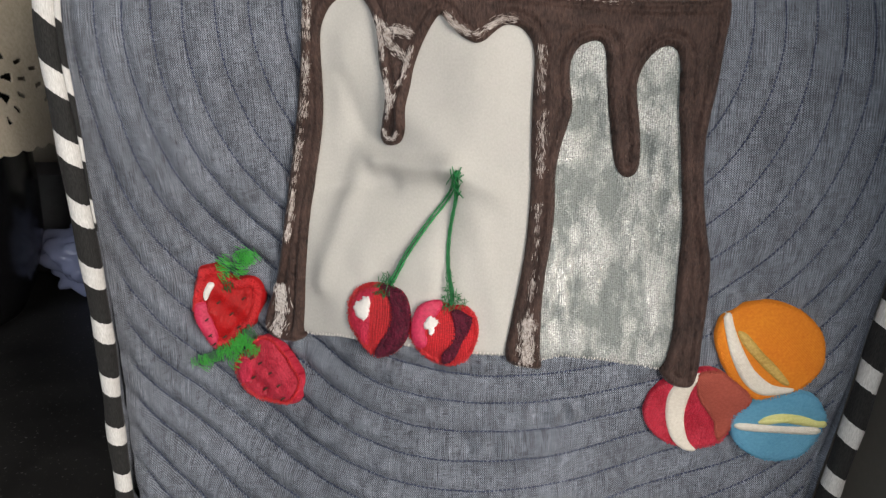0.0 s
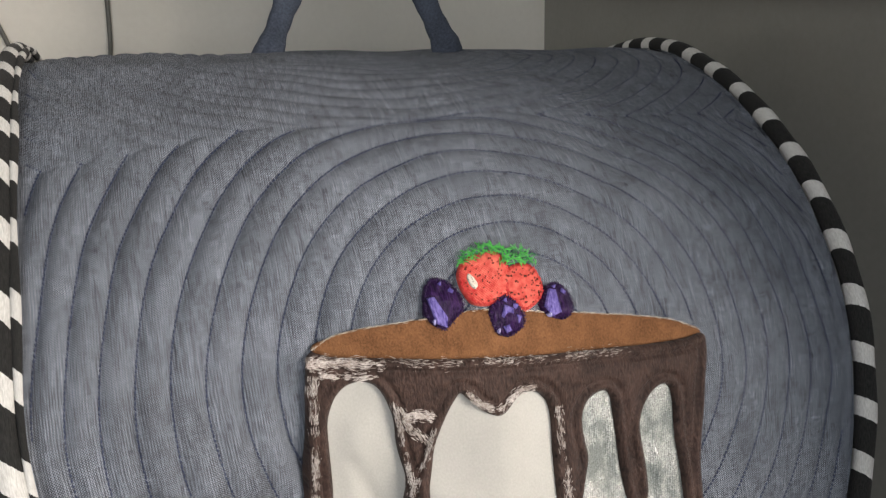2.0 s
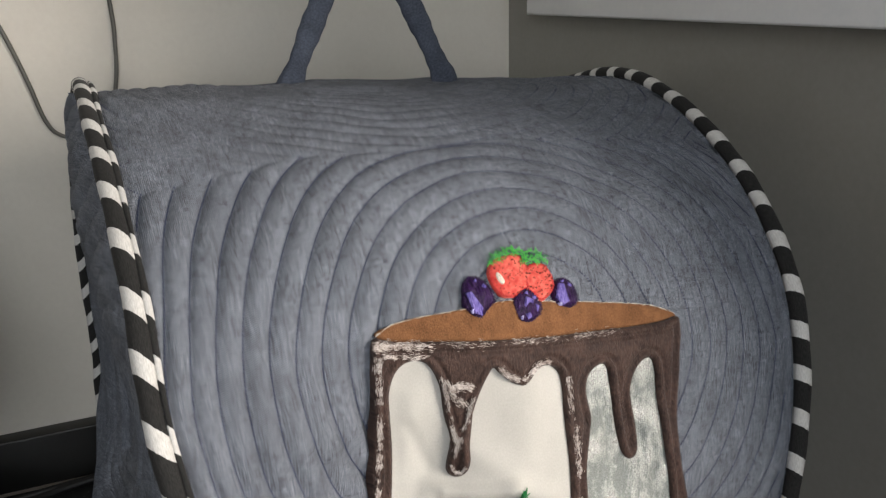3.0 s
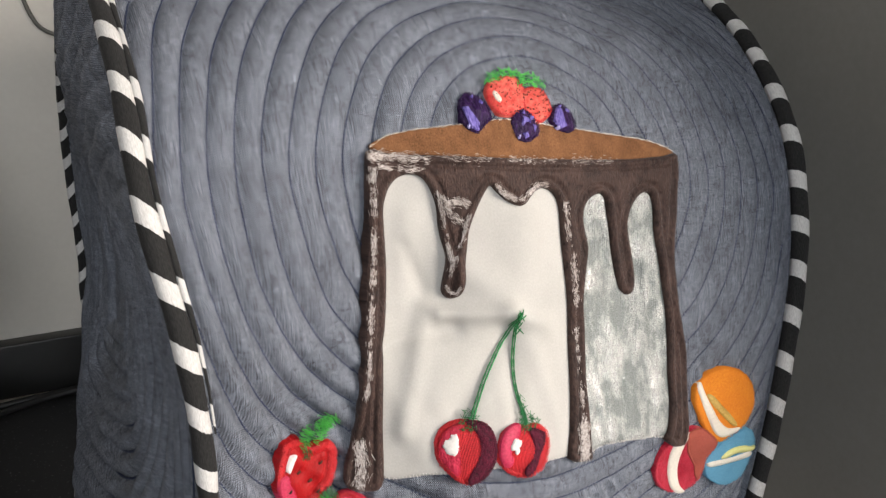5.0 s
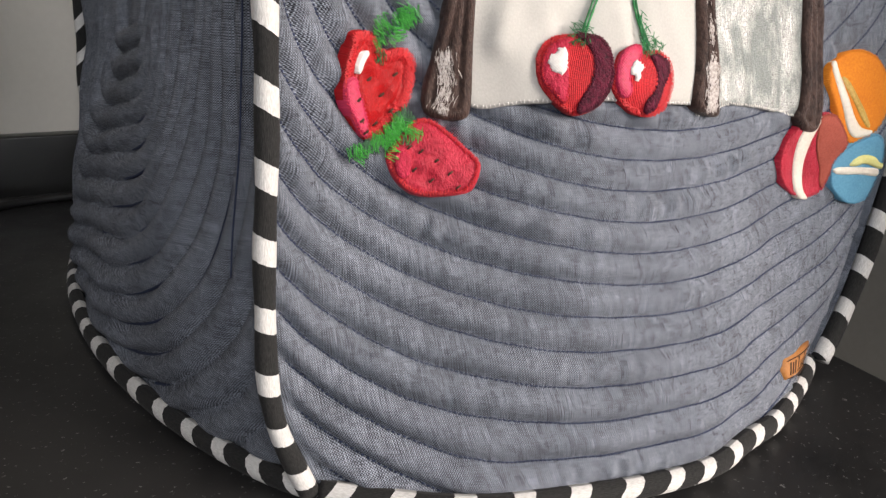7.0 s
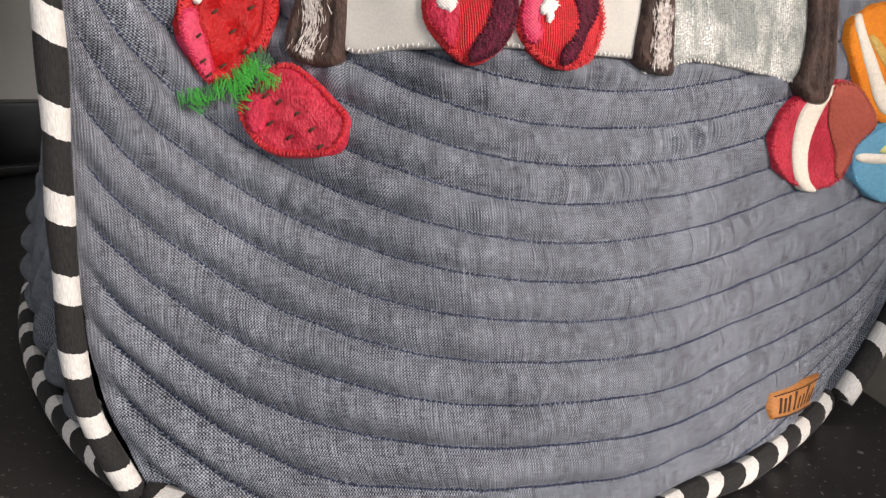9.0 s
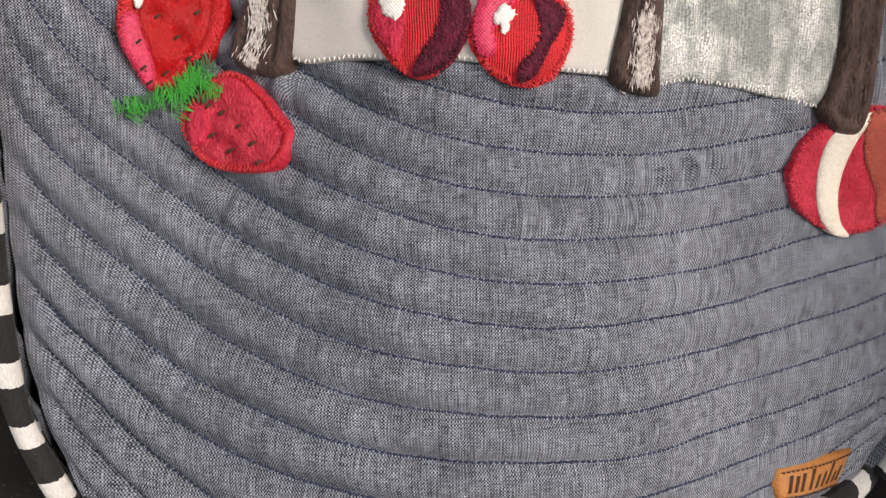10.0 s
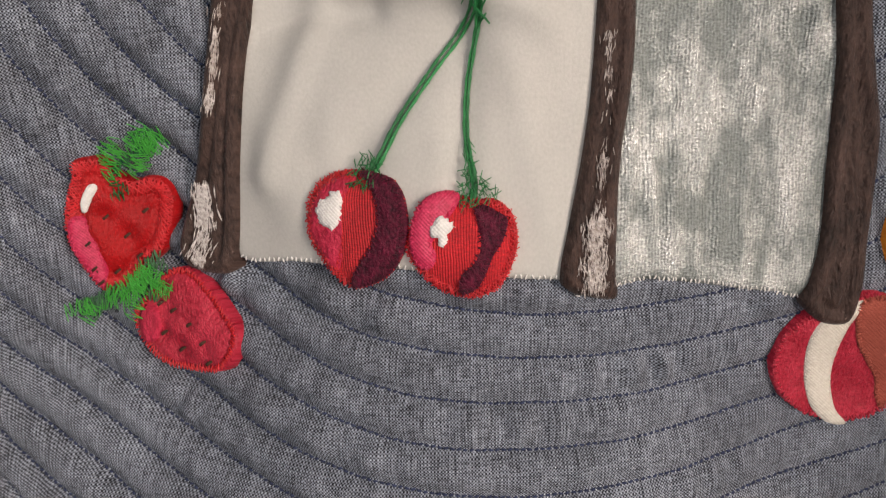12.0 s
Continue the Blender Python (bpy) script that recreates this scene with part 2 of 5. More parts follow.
BAG = clear("bluish_plastic", (.40, .44, .66), .10, .35)
BAG_PURPLE = cloth("purple_wrapper", (.10, .03, .22), (.24, .10, .42), .35)
GREEN_GLASS = clear("greenish_glass", (.95, .985, .96), .02, .98)
BOX_GREY = paint("dark_grey_card", (.105, .112, .124), (.15, .158, .172), .5, 12)
STRING = cloth("pale_string", (.42, .38, .30), (.62, .57, .47))
SILVER = shiny("silver_wire", (.82, .82, .80), .12, 1)
BRONZE = shiny("brown_bead", (.10, .065, .04), .2)

# ---- helpers for building ----
def part(name, bm, mat, parent=None, label=""):
    """Links a bmesh, or (verts, faces[, uv]), as one mesh object under a thing or a part."""
    mesh = bpy.data.meshes.new(name)
    if isinstance(bm, tuple):
        verts, faces, *uv = bm
        mesh.from_pydata([tuple(map(float, v)) for v in verts], [], [tuple(map(int, f)) for f in faces])
        if uv:
            layer = mesh.uv_layers.new(name="UVMap")
            loops = np.empty(len(mesh.loops), np.int32)
            mesh.loops.foreach_get("vertex_index", loops)
            layer.data.foreach_set("uv", np.asarray(uv[0], np.float32)[loops].ravel())
    else:
        bm.to_mesh(mesh)
        bm.free()
    mesh.materials.append(mat)
    mesh.polygons.foreach_set("use_smooth", [True] * len(mesh.polygons))
    ob = new(name, mesh)
    ob.parent = parent
    return tagged(ob, label)


def thing(name, label, category, group="", place=(0, 0, 0)):
    ob = new(name)
    ob.location = place
    return tagged(ob, label, category, group)


def box(x0, x1, y0, y1, z0, z1, bevel=0.0):
    bm = bmesh.new()
    bmesh.ops.create_cube(bm, size=1)
    for v in bm.verts:
        v.co = Vector(((x0 + x1) / 2 + v.co.x * (x1 - x0), (y0 + y1) / 2 + v.co.y * (y1 - y0), (z0 + z1) / 2 + v.co.z * (z1 - z0)))
    if bevel:
        bmesh.ops.bevel(bm, geom=bm.edges[:], offset=bevel, segments=2, affect="EDGES", profile=.7)
    return bm


def flat_shaded(ob):
    ob.data.polygons.foreach_set("use_smooth", [False] * len(ob.data.polygons))
    return ob


def spline(points, step, closed=False):
    """A smooth line through points (n x 2 or 3), in about even steps."""
    p = np.array(points, float)
    q = np.vstack([p[-1], p, p[0], p[1]]) if closed else np.vstack([2 * p[0] - p[1], p, 2 * p[-1] - p[-2]])
    out = []
    for k in range(len(q) - 3):
        n = max(1, int(round(np.linalg.norm(q[k + 2] - q[k + 1]) / step)))
        t = (np.arange(n) / n)[:, None]
        out.append(.5 * (2 * q[k + 1] + (q[k + 2] - q[k]) * t + (2 * q[k] - 5 * q[k + 1] + 4 * q[k + 2] - q[k + 3]) * t**2
                         + (3 * q[k + 1] - q[k] - 3 * q[k + 2] + q[k + 3]) * t**3))
    if not closed:
        out.append(p[-1:])
    return np.vstack(out)


def tube(line, radius, sides=12, slant=0.0, flat=1.0, side=None, start=0.0):
    """A round or flattened tube along a line of places; its UV is the length along it, slanted round it, and the way round."""
    line = np.array(line, float)
    n = len(line)
    way = np.gradient(line, axis=0)
    way /= np.linalg.norm(way, axis=1, keepdims=True)
    side = np.array((1.0, 0, 0) if side is None else side)
    across = side - way * (way @ side)[:, None]
    across /= np.linalg.norm(across, axis=1, keepdims=True)
    up = np.cross(way, across)
    r = np.broadcast_to(np.asarray(radius, float), (n,))
    run = start + np.r_[0, np.cumsum(np.linalg.norm(np.diff(line, axis=0), axis=1))]
    verts, uv, faces = [], [], []
    for j in range(sides + 1):
        c, s = math.cos(2 * math.pi * j / sides), math.sin(2 * math.pi * j / sides)
        verts.append(line + r[:, None] * (c * across + s * flat * up))
        uv.append(np.stack([run + slant * c * r, np.full(n, .03 * j / sides)], 1))
    verts, uv = np.vstack(verts), np.vstack(uv)
    for j in range(sides):
        for i in range(n - 1):
            faces.append((j * n + i, j * n + i + 1, (j + 1) * n + i + 1, (j + 1) * n + i))
    for end in (0, n - 1):
        faces.append([j * n + end for j in range(sides)])
    return verts, faces, uv


def merged(pieces):
    verts, faces, uv, base = [], [], [], 0
    for v, f, u in pieces:
        verts.append(v), uv.append(u)
        faces += [tuple(int(i) + base for i in face) for face in f]
        base += len(v)
    return np.vstack(verts), faces, np.vstack(uv)


def turned(profile, sides=40, wave=0.0, lobes=0):
    """A body of revolution from (radius, height) pairs."""
    bm = bmesh.new()
    rings = []
    for r, z in profile:
        rings.append([bm.verts.new(((r + wave * math.cos(lobes * t)) * math.cos(t), (r + wave * math.cos(lobes * t)) * math.sin(t), z))
                      for t in np.linspace(0, 2 * math.pi, sides, endpoint=False)])
    for one, two in zip(rings, rings[1:]):
        for j in range(sides):
            bm.faces.new((one[j], one[(j + 1) % sides], two[(j + 1) % sides], two[j]))
    bm.faces.new(rings[0][::-1]), bm.faces.new(rings[-1])
    bmesh.ops.recalc_face_normals(bm, faces=bm.faces[:])
    return bm


# ---- the room ----
def walled(name, pieces, mat, label):
    """A wall of box-shaped stretches, so that openings go through it."""
    bm = bmesh.new()
    for x0, x1, y0, y1, z0, z1 in pieces:
        piece = box(x0, x1, y0, y1, z0, z1)
        mesh = bpy.data.meshes.new("piece")
        piece.to_mesh(mesh), piece.free()
        bm.from_mesh(mesh)
        bpy.data.meshes.remove(mesh)
    return flat_shaded(tagged(part(name, bm, mat), label, "wall", kind="structure"))


def room():
    """Closed room of beige walls; its windows are behind the camera and far to the side."""
    walled("wall_north", [(-2.3, .32, .705, .80, -.75, 1.75)], WALL_PAINT, "plain beige painted wall behind the table")
    # east wall's front end and the return: unseen, placed to shade the cover's right
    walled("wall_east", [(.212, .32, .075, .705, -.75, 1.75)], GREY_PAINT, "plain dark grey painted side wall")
    walled("wall_return", [(.32, 1.5, .075, .175, -.75, 1.75)], DIM_PAINT, "unseen plain brown-grey painted wall")
    walled("wall_far_east", [(1.5, 1.6, -1.1, .175, -.75, 1.75)], DIM_PAINT, "unseen plain brown-grey painted wall")
    walled("wall_west", [(-2.3, -2.2, -1.1, .705, -.75, 1.75)], DIM_PAINT, "unseen plain brown-grey painted wall")
    walled("wall_south", [(-2.3, -.98, -1.2, -1.1, -.75, 1.75), (.02, .59, -1.2, -1.1, -.75, 1.75), (1.27, 1.6, -1.2, -1.1, -.75, 1.75),
                          (.59, 1.27, -1.2, -1.1, -.75, .20), (.59, 1.27, -1.2, -1.1, 1.06, 1.75), (-.98, .02, -1.2, -1.1, -.75, .31), (-.98, .02, -1.2, -1.1, 1.21, 1.75)],
           DIM_PAINT, "plain brown-grey wall with two window openings")
    tagged(flat_shaded(part("floor", box(-2.3, 1.6, -1.2, .80, -.80, -.75), FLOOR_WOOD)), "brown floor under the table", "floor", kind="structure")
    tagged(flat_shaded(part("ceiling", box(-2.3, 1.6, -1.2, .80, 1.75, 1.80), DIM_PAINT)), "unseen plain brown-grey ceiling", "ceiling", kind="structure")


room()

window = tagged(new("window_1"), "white framed window in the wall", "window", kind="structure")
for x0, x1, z0, z1 in ((.59, .63, .20, 1.06), (1.23, 1.27, .20, 1.06), (.63, 1.23, .20, .24), (.63, 1.23, 1.02, 1.06)):
    part("window_frame", box(x0, x1, -1.18, -1.12, z0, z1, .004), WHITE_PAINT, window)
pane = part("pane", box(.63, 1.23, -1.155, -1.150, .24, 1.02), GLASS, window)
pane.visible_shadow = False
window = tagged(new("window_2"), "white framed window beside the first", "window", kind="structure")
for x0, x1, z0, z1 in ((-.98, -.94, .31, 1.21), (-.02, .02, .31, 1.21), (-.94, -.02, .31, .35), (-.94, -.02, 1.17, 1.21)):
    part("window_frame", box(x0, x1, -1.18, -1.12, z0, z1, .004), WHITE_PAINT, window)
pane = part("pane", box(-.94, -.02, -1.155, -1.150, .35, 1.17), GLASS, window)
pane.visible_shadow = False

tagged(part("baseboard", box(-2.0, .205, .688, .704, .001, .047, .0015), UPSTAND_BLACK), "black upstand along the back of the table", "baseboard", kind="structure")


def table():
    ob = thing("table", "black lacquered table, dusty, with a sharp edge", "table")
    flat_shaded(part("tabletop", box(-1.30, .126, -.55, .686, -.03, 0, .0015), TABLE_BLACK, ob))
    for x in (-1.24, .066):
        for y in (-.49, .62):
            flat_shaded(part("leg", box(x - .03, x + .03, y - .03, y + .03, -.75, -.03, .002), TABLE_BLACK, ob))


table()

board = thing("wall_board", "white board fixed low on the grey wall", "board")
part("panel", box(.194, .2115, .082, .640, .366, .52, .002), WHITE_PAINT, board)

# ---- the cover's form: three lines of the long panel (left edge, middle, right edge), from the front hem over the top to the back hem
HALF = 0.145
APEX = 0.462
FRONT = [  # (left x, y, z), (middle y, z), (right x, y, z)
    ((-.131, .2585, .004), (.217, .004), (.098, .264, .004)),
    ((-.1412, .260, .030), (.222, .030), (.1165, .269, .030)),
    ((-.1445, .262, .075), (.237, .075), (.1265, .268, .080)),
    ((-.1423, .262, .120), (.256, .120), (.132, .268, .122)),
    ((-.142, .264, .200), (.275, .200), (.147, .281, .200)),
    ((-.148, .279, .250), (.291, .250), (.150, .297, .245)),
    ((-.148, .310, .285), (.314, .290), (.156, .328, .277)),
    ((-.150, .360, .315), (.358, .321), (.158, .364, .303)),
    ((-.153, .410, .335), (.405, .335), (.160, .404, .321)),
    ((-.155, APEX, .344), (APEX, .338), (.162, APEX, .332)),
]

DENTS = [(.016, -.090, .115, .039, .075), (.012, .075, .065, .048, .055), (.009, -.110, .150, .030, .060),
         (.011, -.040, .203, .032, .038), (.005, -.065, .265, .030, .030), (-.0045, .000, .138, .040, .024),
         (.0045, .050, .190, .024, .030), (-.0030, .010, .272, .045, .028), (-.004, .085, .122, .030, .018), (.005, -.122, .074, .020, .030),
         (.003, .105, .010, .040, .022), (.003, .040, .000, .020, .020), (.010, -.064, .215, .030, .050), (.004, -.066, .155, .030, .030), (.002, -.130, .036, .022, .022), (-.006, -.100, -.004, .036, .022)]  # hollows of the slack front: depth, place and size


def knots():
    """Control points of the three lines: the front ones, then the same mirrored for the back."""
    left = [Vector(k[0]) for k in FRONT]
    mid = [Vector((-.008, *k[1])) for k in FRONT]
    right = [Vector(k[2]) for k in FRONT]
    back = [[Vector((p.x - np.interp(p.z, (0, .06, .12, .18, .24, .30, .345), (.082, .154, .159, .179, .126, .113, .067)) * (APEX - p.y), 2 * APEX - p.y, p.z)) for p in line[-2::-1]] for line in (left, mid, right)]
    lines = [np.array([tuple(p) for p in line + b]) for line, b in zip((left, mid, right), back)]
    run = np.r_[0, np.cumsum(np.linalg.norm(np.diff(lines[1], axis=0), axis=1))]
    return run, lines


RUN, LINES = knots()
LENGTH = float(RUN[-1])
SLOPES = [np.gradient(line, RUN, axis=0) for line in LINES]


def along(line, b):
    """Cubic through the control points of line 0, 1 or 2 at the lengths b."""
    b = np.clip(np.asarray(b, float), 0, LENGTH)
    k = np.clip(np.searchsorted(RUN, b) - 1, 0, len(RUN) - 2)
    h = (RUN[k + 1] - RUN[k])[..., None]
    t = ((b - RUN[k]) / (RUN[k + 1] - RUN[k]))[..., None]
    p, m = LINES[line], SLOPES[line]
    return ((2 * t**3 - 3 * t**2 + 1) * p[k] + (t**3 - 2 * t**2 + t) * h * m[k]
            + (3 * t**2 - 2 * t**3) * p[k + 1] + (t**3 - t**2) * h * m[k + 1])


def panel(a, b):
    """Place on the long panel, a metres across from its middle and b metres along from the front hem."""
    a, b = np.broadcast_arrays(np.asarray(a, float), np.asarray(b, float))
    u = (a / HALF)[..., None]
    left, mid, right = along(0, b), along(1, b), along(2, b)
    p = (1 - u) / 2 * left + (1 + u) / 2 * right + (1 - u * u) * (mid - (left + right) / 2)
    dent = 0
    for deep, a0, b0, wide, tall in DENTS:
        dent = dent + deep * np.exp(-((a - a0) / wide) ** 2 - ((b - b0) / tall) ** 2)
    p[..., 1] += dent
    return p


def panel_normal(a, b, e=.0015):
    n = np.cross(panel(a + e, b) - panel(a - e, b), panel(a, np.asarray(b) + e) - panel(a, np.asarray(b) - e))
    return n / np.linalg.norm(n, axis=-1, keepdims=True)


# ---- quilting: rings round the cake, and lines along the top ----
B_APEX = float(RUN[len(FRONT) - 1])
RING = .0104
RING_MIDDLE = (.014, .256)


def wobble(a, b):
    return .0006 * np.sin(41 * a + 2) * np.sin(33 * b + 1) + .0003 * np.sin(97 * a + 71 * b) + .00015 * np.sin(310 * a - 190 * b)


BEND = ((0, 0, 0.17), (0, 1, 0.88), (0, 2, 0.91), (0, 3, -1.09), (0, 4, -2.55), (0, 5, 0.58), (0, 6, 1.26), (1, 0, 0.26), (1, 1, 0.09), (1, 2, -0.36),
        (1, 3, -0.38), (1, 4, 1.30), (1, 5, 0.05), (2, 0, -2.09), (2, 1, 3.06), (2, 2, 0.22), (2, 3, -1.09), (2, 4, 0.11), (3, 0, 0.10), (3, 1, 1.54),
        (3, 2, 0.37), (3, 3, -0.60), (4, 0, 0.86), (4, 1, -0.93), (4, 2, -0.61), (5, 0, -0.03), (5, 1, -0.26), (6, 0, 0.99))  # how the rings leave the circle: powers across and along, and rings


def ring_field(a, b):
    """Number of rings between a place of the long panel and the middle of the rings, in metres at the rings' spacing."""
    u, v = a / .145, (b - .18) / .18
    count = np.hypot(a - RING_MIDDLE[0], b - RING_MIDDLE[1]) / RING
    count = count + sum(k * u**i * v**j for i, j, k in BEND)
    return count * RING + .6 * wobble(a, b)


TOP_RING = .0085


def top_field(a, b):
    """The oval rings on the top, round the strap."""
    return np.hypot(.9 * a, b - B_APEX) - .0026 + wobble(b, a)


def top_edge(a):
    """Where the rings round the cake meet those of the top."""
    return .3575 + .03 * a + .0012 * np.sin(60 * a)


def quilting(a, b, deep):
    b = np.minimum(b, LENGTH - b)
    mix = np.clip((b - top_edge(a) + .0025) / .005, 0, 1)
    mix = mix * mix * (3 - 2 * mix)
    seam = -.0004 * np.exp(-((b - top_edge(a)) / .0012) ** 2)
    rings = ring_field(a, b)
    return (1 - mix) * (groove(rings, RING, deep) + puckers(a, b, rings / RING)) + mix * groove(top_field(a, b), TOP_RING, deep * .52) + seam


def puckers(a, b, rings):
    """Short creases that run across the puffs between two seams."""
    turn = np.arctan2(b - RING_MIDDLE[1], a - RING_MIDDLE[0])
    band = np.floor(rings)
    many = np.round(2 * np.pi * (band + 1) * RING / (.0115 + .003 * np.sin(band * 2.1)))
    high = np.sin(turn * many + 2.3 * band + .8 * np.sin(turn * many * .37 + band))
    where = np.clip(np.sin(turn * 7 + 1.7 * band) + np.sin(turn * 17 + 4.1 * band), 0, 2) / 2
    return .00065 * (1 + 1.6 * np.exp(-((rings - 14) / 2.5) ** 2)) * high * (.1 + where) * np.clip(.25 - 1.2 * np.sin(turn), 0, 1) * np.abs(np.sin(np.pi * rings)) * np.clip((rings - 3) / 6, 0, 1)


def puff(a, b):
    """How deep the seams lie: deepest low down on the slack side, shallow towards the other edge and the top."""
    return .0056 * (1 - .72 / (1 + np.exp(-(a + .004) / .026))) * (1 - .58 / (1 + np.exp(-(b - .205) / .028)))


def groove(field, spacing, deep, sharp=.72):
    """Puffed wadding between stitched lines: nought on the crests, -deep in the seams."""
    return -deep * (1 - np.abs(np.sin(np.pi * field / spacing)) ** sharp)


FOLDS = [(-34, 194, -6, 193, 4, .0052), (-6, 193, 14, 184, 5, .0044), (-40, 196, -58, 150, 5, .0034), (-8, 187, -34, 158, 5, -.0030),
         (-44, 240, -50, 200, 6, .0022), (4, 232, 2, 205, 8, .0018), (-24, 214, -8, 200, 7, .0026), (-9, 180, -9, 150, 4, -.0022),
         (-30, 188, -60, 184, 4, -.0030), (2, 178, 10, 142, 5, .0018), (-62, 168, -48, 136, 6, .0008), (-38, 176, -52, 138, 6, .0009),
         (-20, 158, -44, 154, 4, -.0012), (-47, 225, -40, 204, 3, -.0012)]


def window(x, low, high, soft):
    return 1 / (1 + np.exp(-(x - low) / soft)) / (1 + np.exp((x - high) / soft))


def slack(a, b):
    """Soft unevenness of the cloth, and the folds of the white velvet, gathered at the cherry stalk."""
    h = .0011 * np.sin(55 * a + 40 * b) * np.sin(61 * b - 23 * a + 1) + .0005 * np.sin(140 * a + 1) * np.sin(117 * b)
    inner = window(a, -.064, .012, .002) * window(b, .136, .242, .002)
    for a0, b0, a1, b1, wide, high in FOLDS:
        p, d = np.array((a0, b0)) / 1000, np.array((a1 - a0, b1 - b0)) / 1000
        t = np.clip(((a - p[0]) * d[0] + (b - p[1]) * d[1]) / (d @ d), 0, 1)
        h = h + inner * .7 * high * np.exp(-(np.hypot(a - p[0] - t * d[0], b - p[1] - t * d[1]) / (wide / 1000)) ** 2)
    return h


def grid_faces(rows, cols):
    k = np.arange(rows * cols).reshape(rows, cols)
    return np.stack([k[:-1, :-1], k[:-1, 1:], k[1:, 1:], k[1:, :-1]], -1).reshape(-1, 4)


def long_panel(cover):
    a = np.linspace(-HALF, HALF, 311)
    b = np.r_[np.arange(0, .47, .00095), np.arange(.47, LENGTH - .003, .003), LENGTH]
    a, b = np.meshgrid(a, b)
    sewn = window(a, -.066, .074, .003) * window(b, .132, .262, .003)
    high = quilting(a, b, puff(a, b)) * np.clip((HALF - np.abs(a)) / .007, .15, 1) + slack(a, b) - .0014 * np.exp(-((HALF - np.abs(a)) / .006) ** 2) - .0015 * sewn
    p = panel(a, b) + panel_normal(a, b) * high[..., None]
    part("long_panel", (p.reshape(-1, 3), grid_faces(*a.shape), np.stack([a, b], -1).reshape(-1, 2)), CHAMBRAY, cover,
         "blue-grey chambray quilted in rings round the cake")


def stitch_mesh(middle, way, normal, length, thick):
    """Small thread bars: n middles, ways along them and cloth normals."""
    across = np.cross(normal, way)
    n = len(middle)
    half = length / 2 if np.ndim(length) == 0 else np.asarray(length)[:, None] / 2
    verts = []
    for s, h, w in ((-1, -.4, .8), (-.45, .6, 1), (.45, .6, 1), (1, -.4, .8)):
        for e in (-1, 1):
            verts.append(middle + way * half * s + across * thick * w * e / 2 + normal * thick * h)
    verts = np.stack(verts, 1).reshape(-1, 3)
    faces = []
    for q in ((0, 1, 3, 2), (2, 3, 5, 4), (4, 5, 7, 6), (0, 2, 4, 6), (1, 7, 5, 3)):
        faces.append(np.arange(n)[:, None] * 8 + np.array(q))
    faces = np.vstack(faces)
    return verts, faces, np.tile([[0, 0], [0, .001]], (n * 4, 1)) + np.repeat(np.random.rand(n, 2), 8, 0)


def quilt_stitches(cover):
    """The navy thread in every seam."""
    turn = np.linspace(0, 2 * math.pi, 720)
    reach = np.linspace(.002, .34, 500)
    mids, nexts = [], []
    for field, (a0, b0), wide, pitch in ((ring_field, RING_MIDDLE, 1.0, RING), (top_field, (0, B_APEX), .9, TOP_RING)):
        a = a0 + np.cos(turn)[:, None] * reach / wide
        b = b0 + np.sin(turn)[:, None] * reach
        level = field(a, b)
        for k in range(3, 31):
            at = np.array([np.interp(k * pitch, row, reach) for row in level])
            x, y = a0 + np.cos(turn) * at / wide, b0 + np.sin(turn) * at
            run = np.r_[0, np.cumsum(np.hypot(np.diff(x), np.diff(y)))]
            here = np.arange(.001, run[-1], .0016)
            m = np.stack([np.interp(here, run, x), np.interp(here, run, y)], 1)
            n = np.stack([np.interp(here + .0004, run, x), np.interp(here + .0004, run, y)], 1)
            keep = (m[:, 1] < top_edge(m[:, 0])) if field is ring_field else (m[:, 1] > top_edge(m[:, 0]))
            mids.append(m[keep]), nexts.append(n[keep])
    m, n = np.vstack(mids), np.vstack(nexts)
    keep = (np.abs(m[:, 0]) < HALF - .004) & (m[:, 1] > .003) & (m[:, 1] < B_APEX + .02)
    m, n = m[keep], n[keep]
    normal = panel_normal(m[:, 0], m[:, 1])
    base = panel(m[:, 0], m[:, 1]) + normal * (slack(m[:, 0], m[:, 1]) - np.where(m[:, 1] > top_edge(m[:, 0]), .62, .74) * puff(m[:, 0], m[:, 1]))[:, None]
    way = panel(n[:, 0], n[:, 1]) - panel(m[:, 0], m[:, 1])
    way /= np.linalg.norm(way, axis=1, keepdims=True)
    way += (.12 + .30 * (-1.0) ** np.arange(len(way)))[:, None] * np.cross(normal, way)
    way /= np.linalg.norm(way, axis=1, keepdims=True)
    tagged(part("quilting_thread", stitch_mesh(base, way, normal, .00125, .00052), NAVY_THREAD, cover, "navy quilting thread"), kind="stuff")


def side_point(s, t, right=False):
    """Place on a side panel: s from front to back, t from the hem to the top."""
    line = 2 if right else 0
    front, back = along(line, t * B_APEX), along(line, LENGTH - t * B_APEX)
    p = (1 - s)[..., None] * front + s[..., None] * back
    z = p[..., 2]
    belly = .004 if right else np.interp(z, (0, .04, .08, .12, .16, .20, .24, .28, .32, .35), (.060, .039, .022, .010, .003, .003, .007, .012, .014, .008))
    p[..., 0] += (1 if right else -1) * belly * (4 * s * (1 - s)) ** .8
    return p


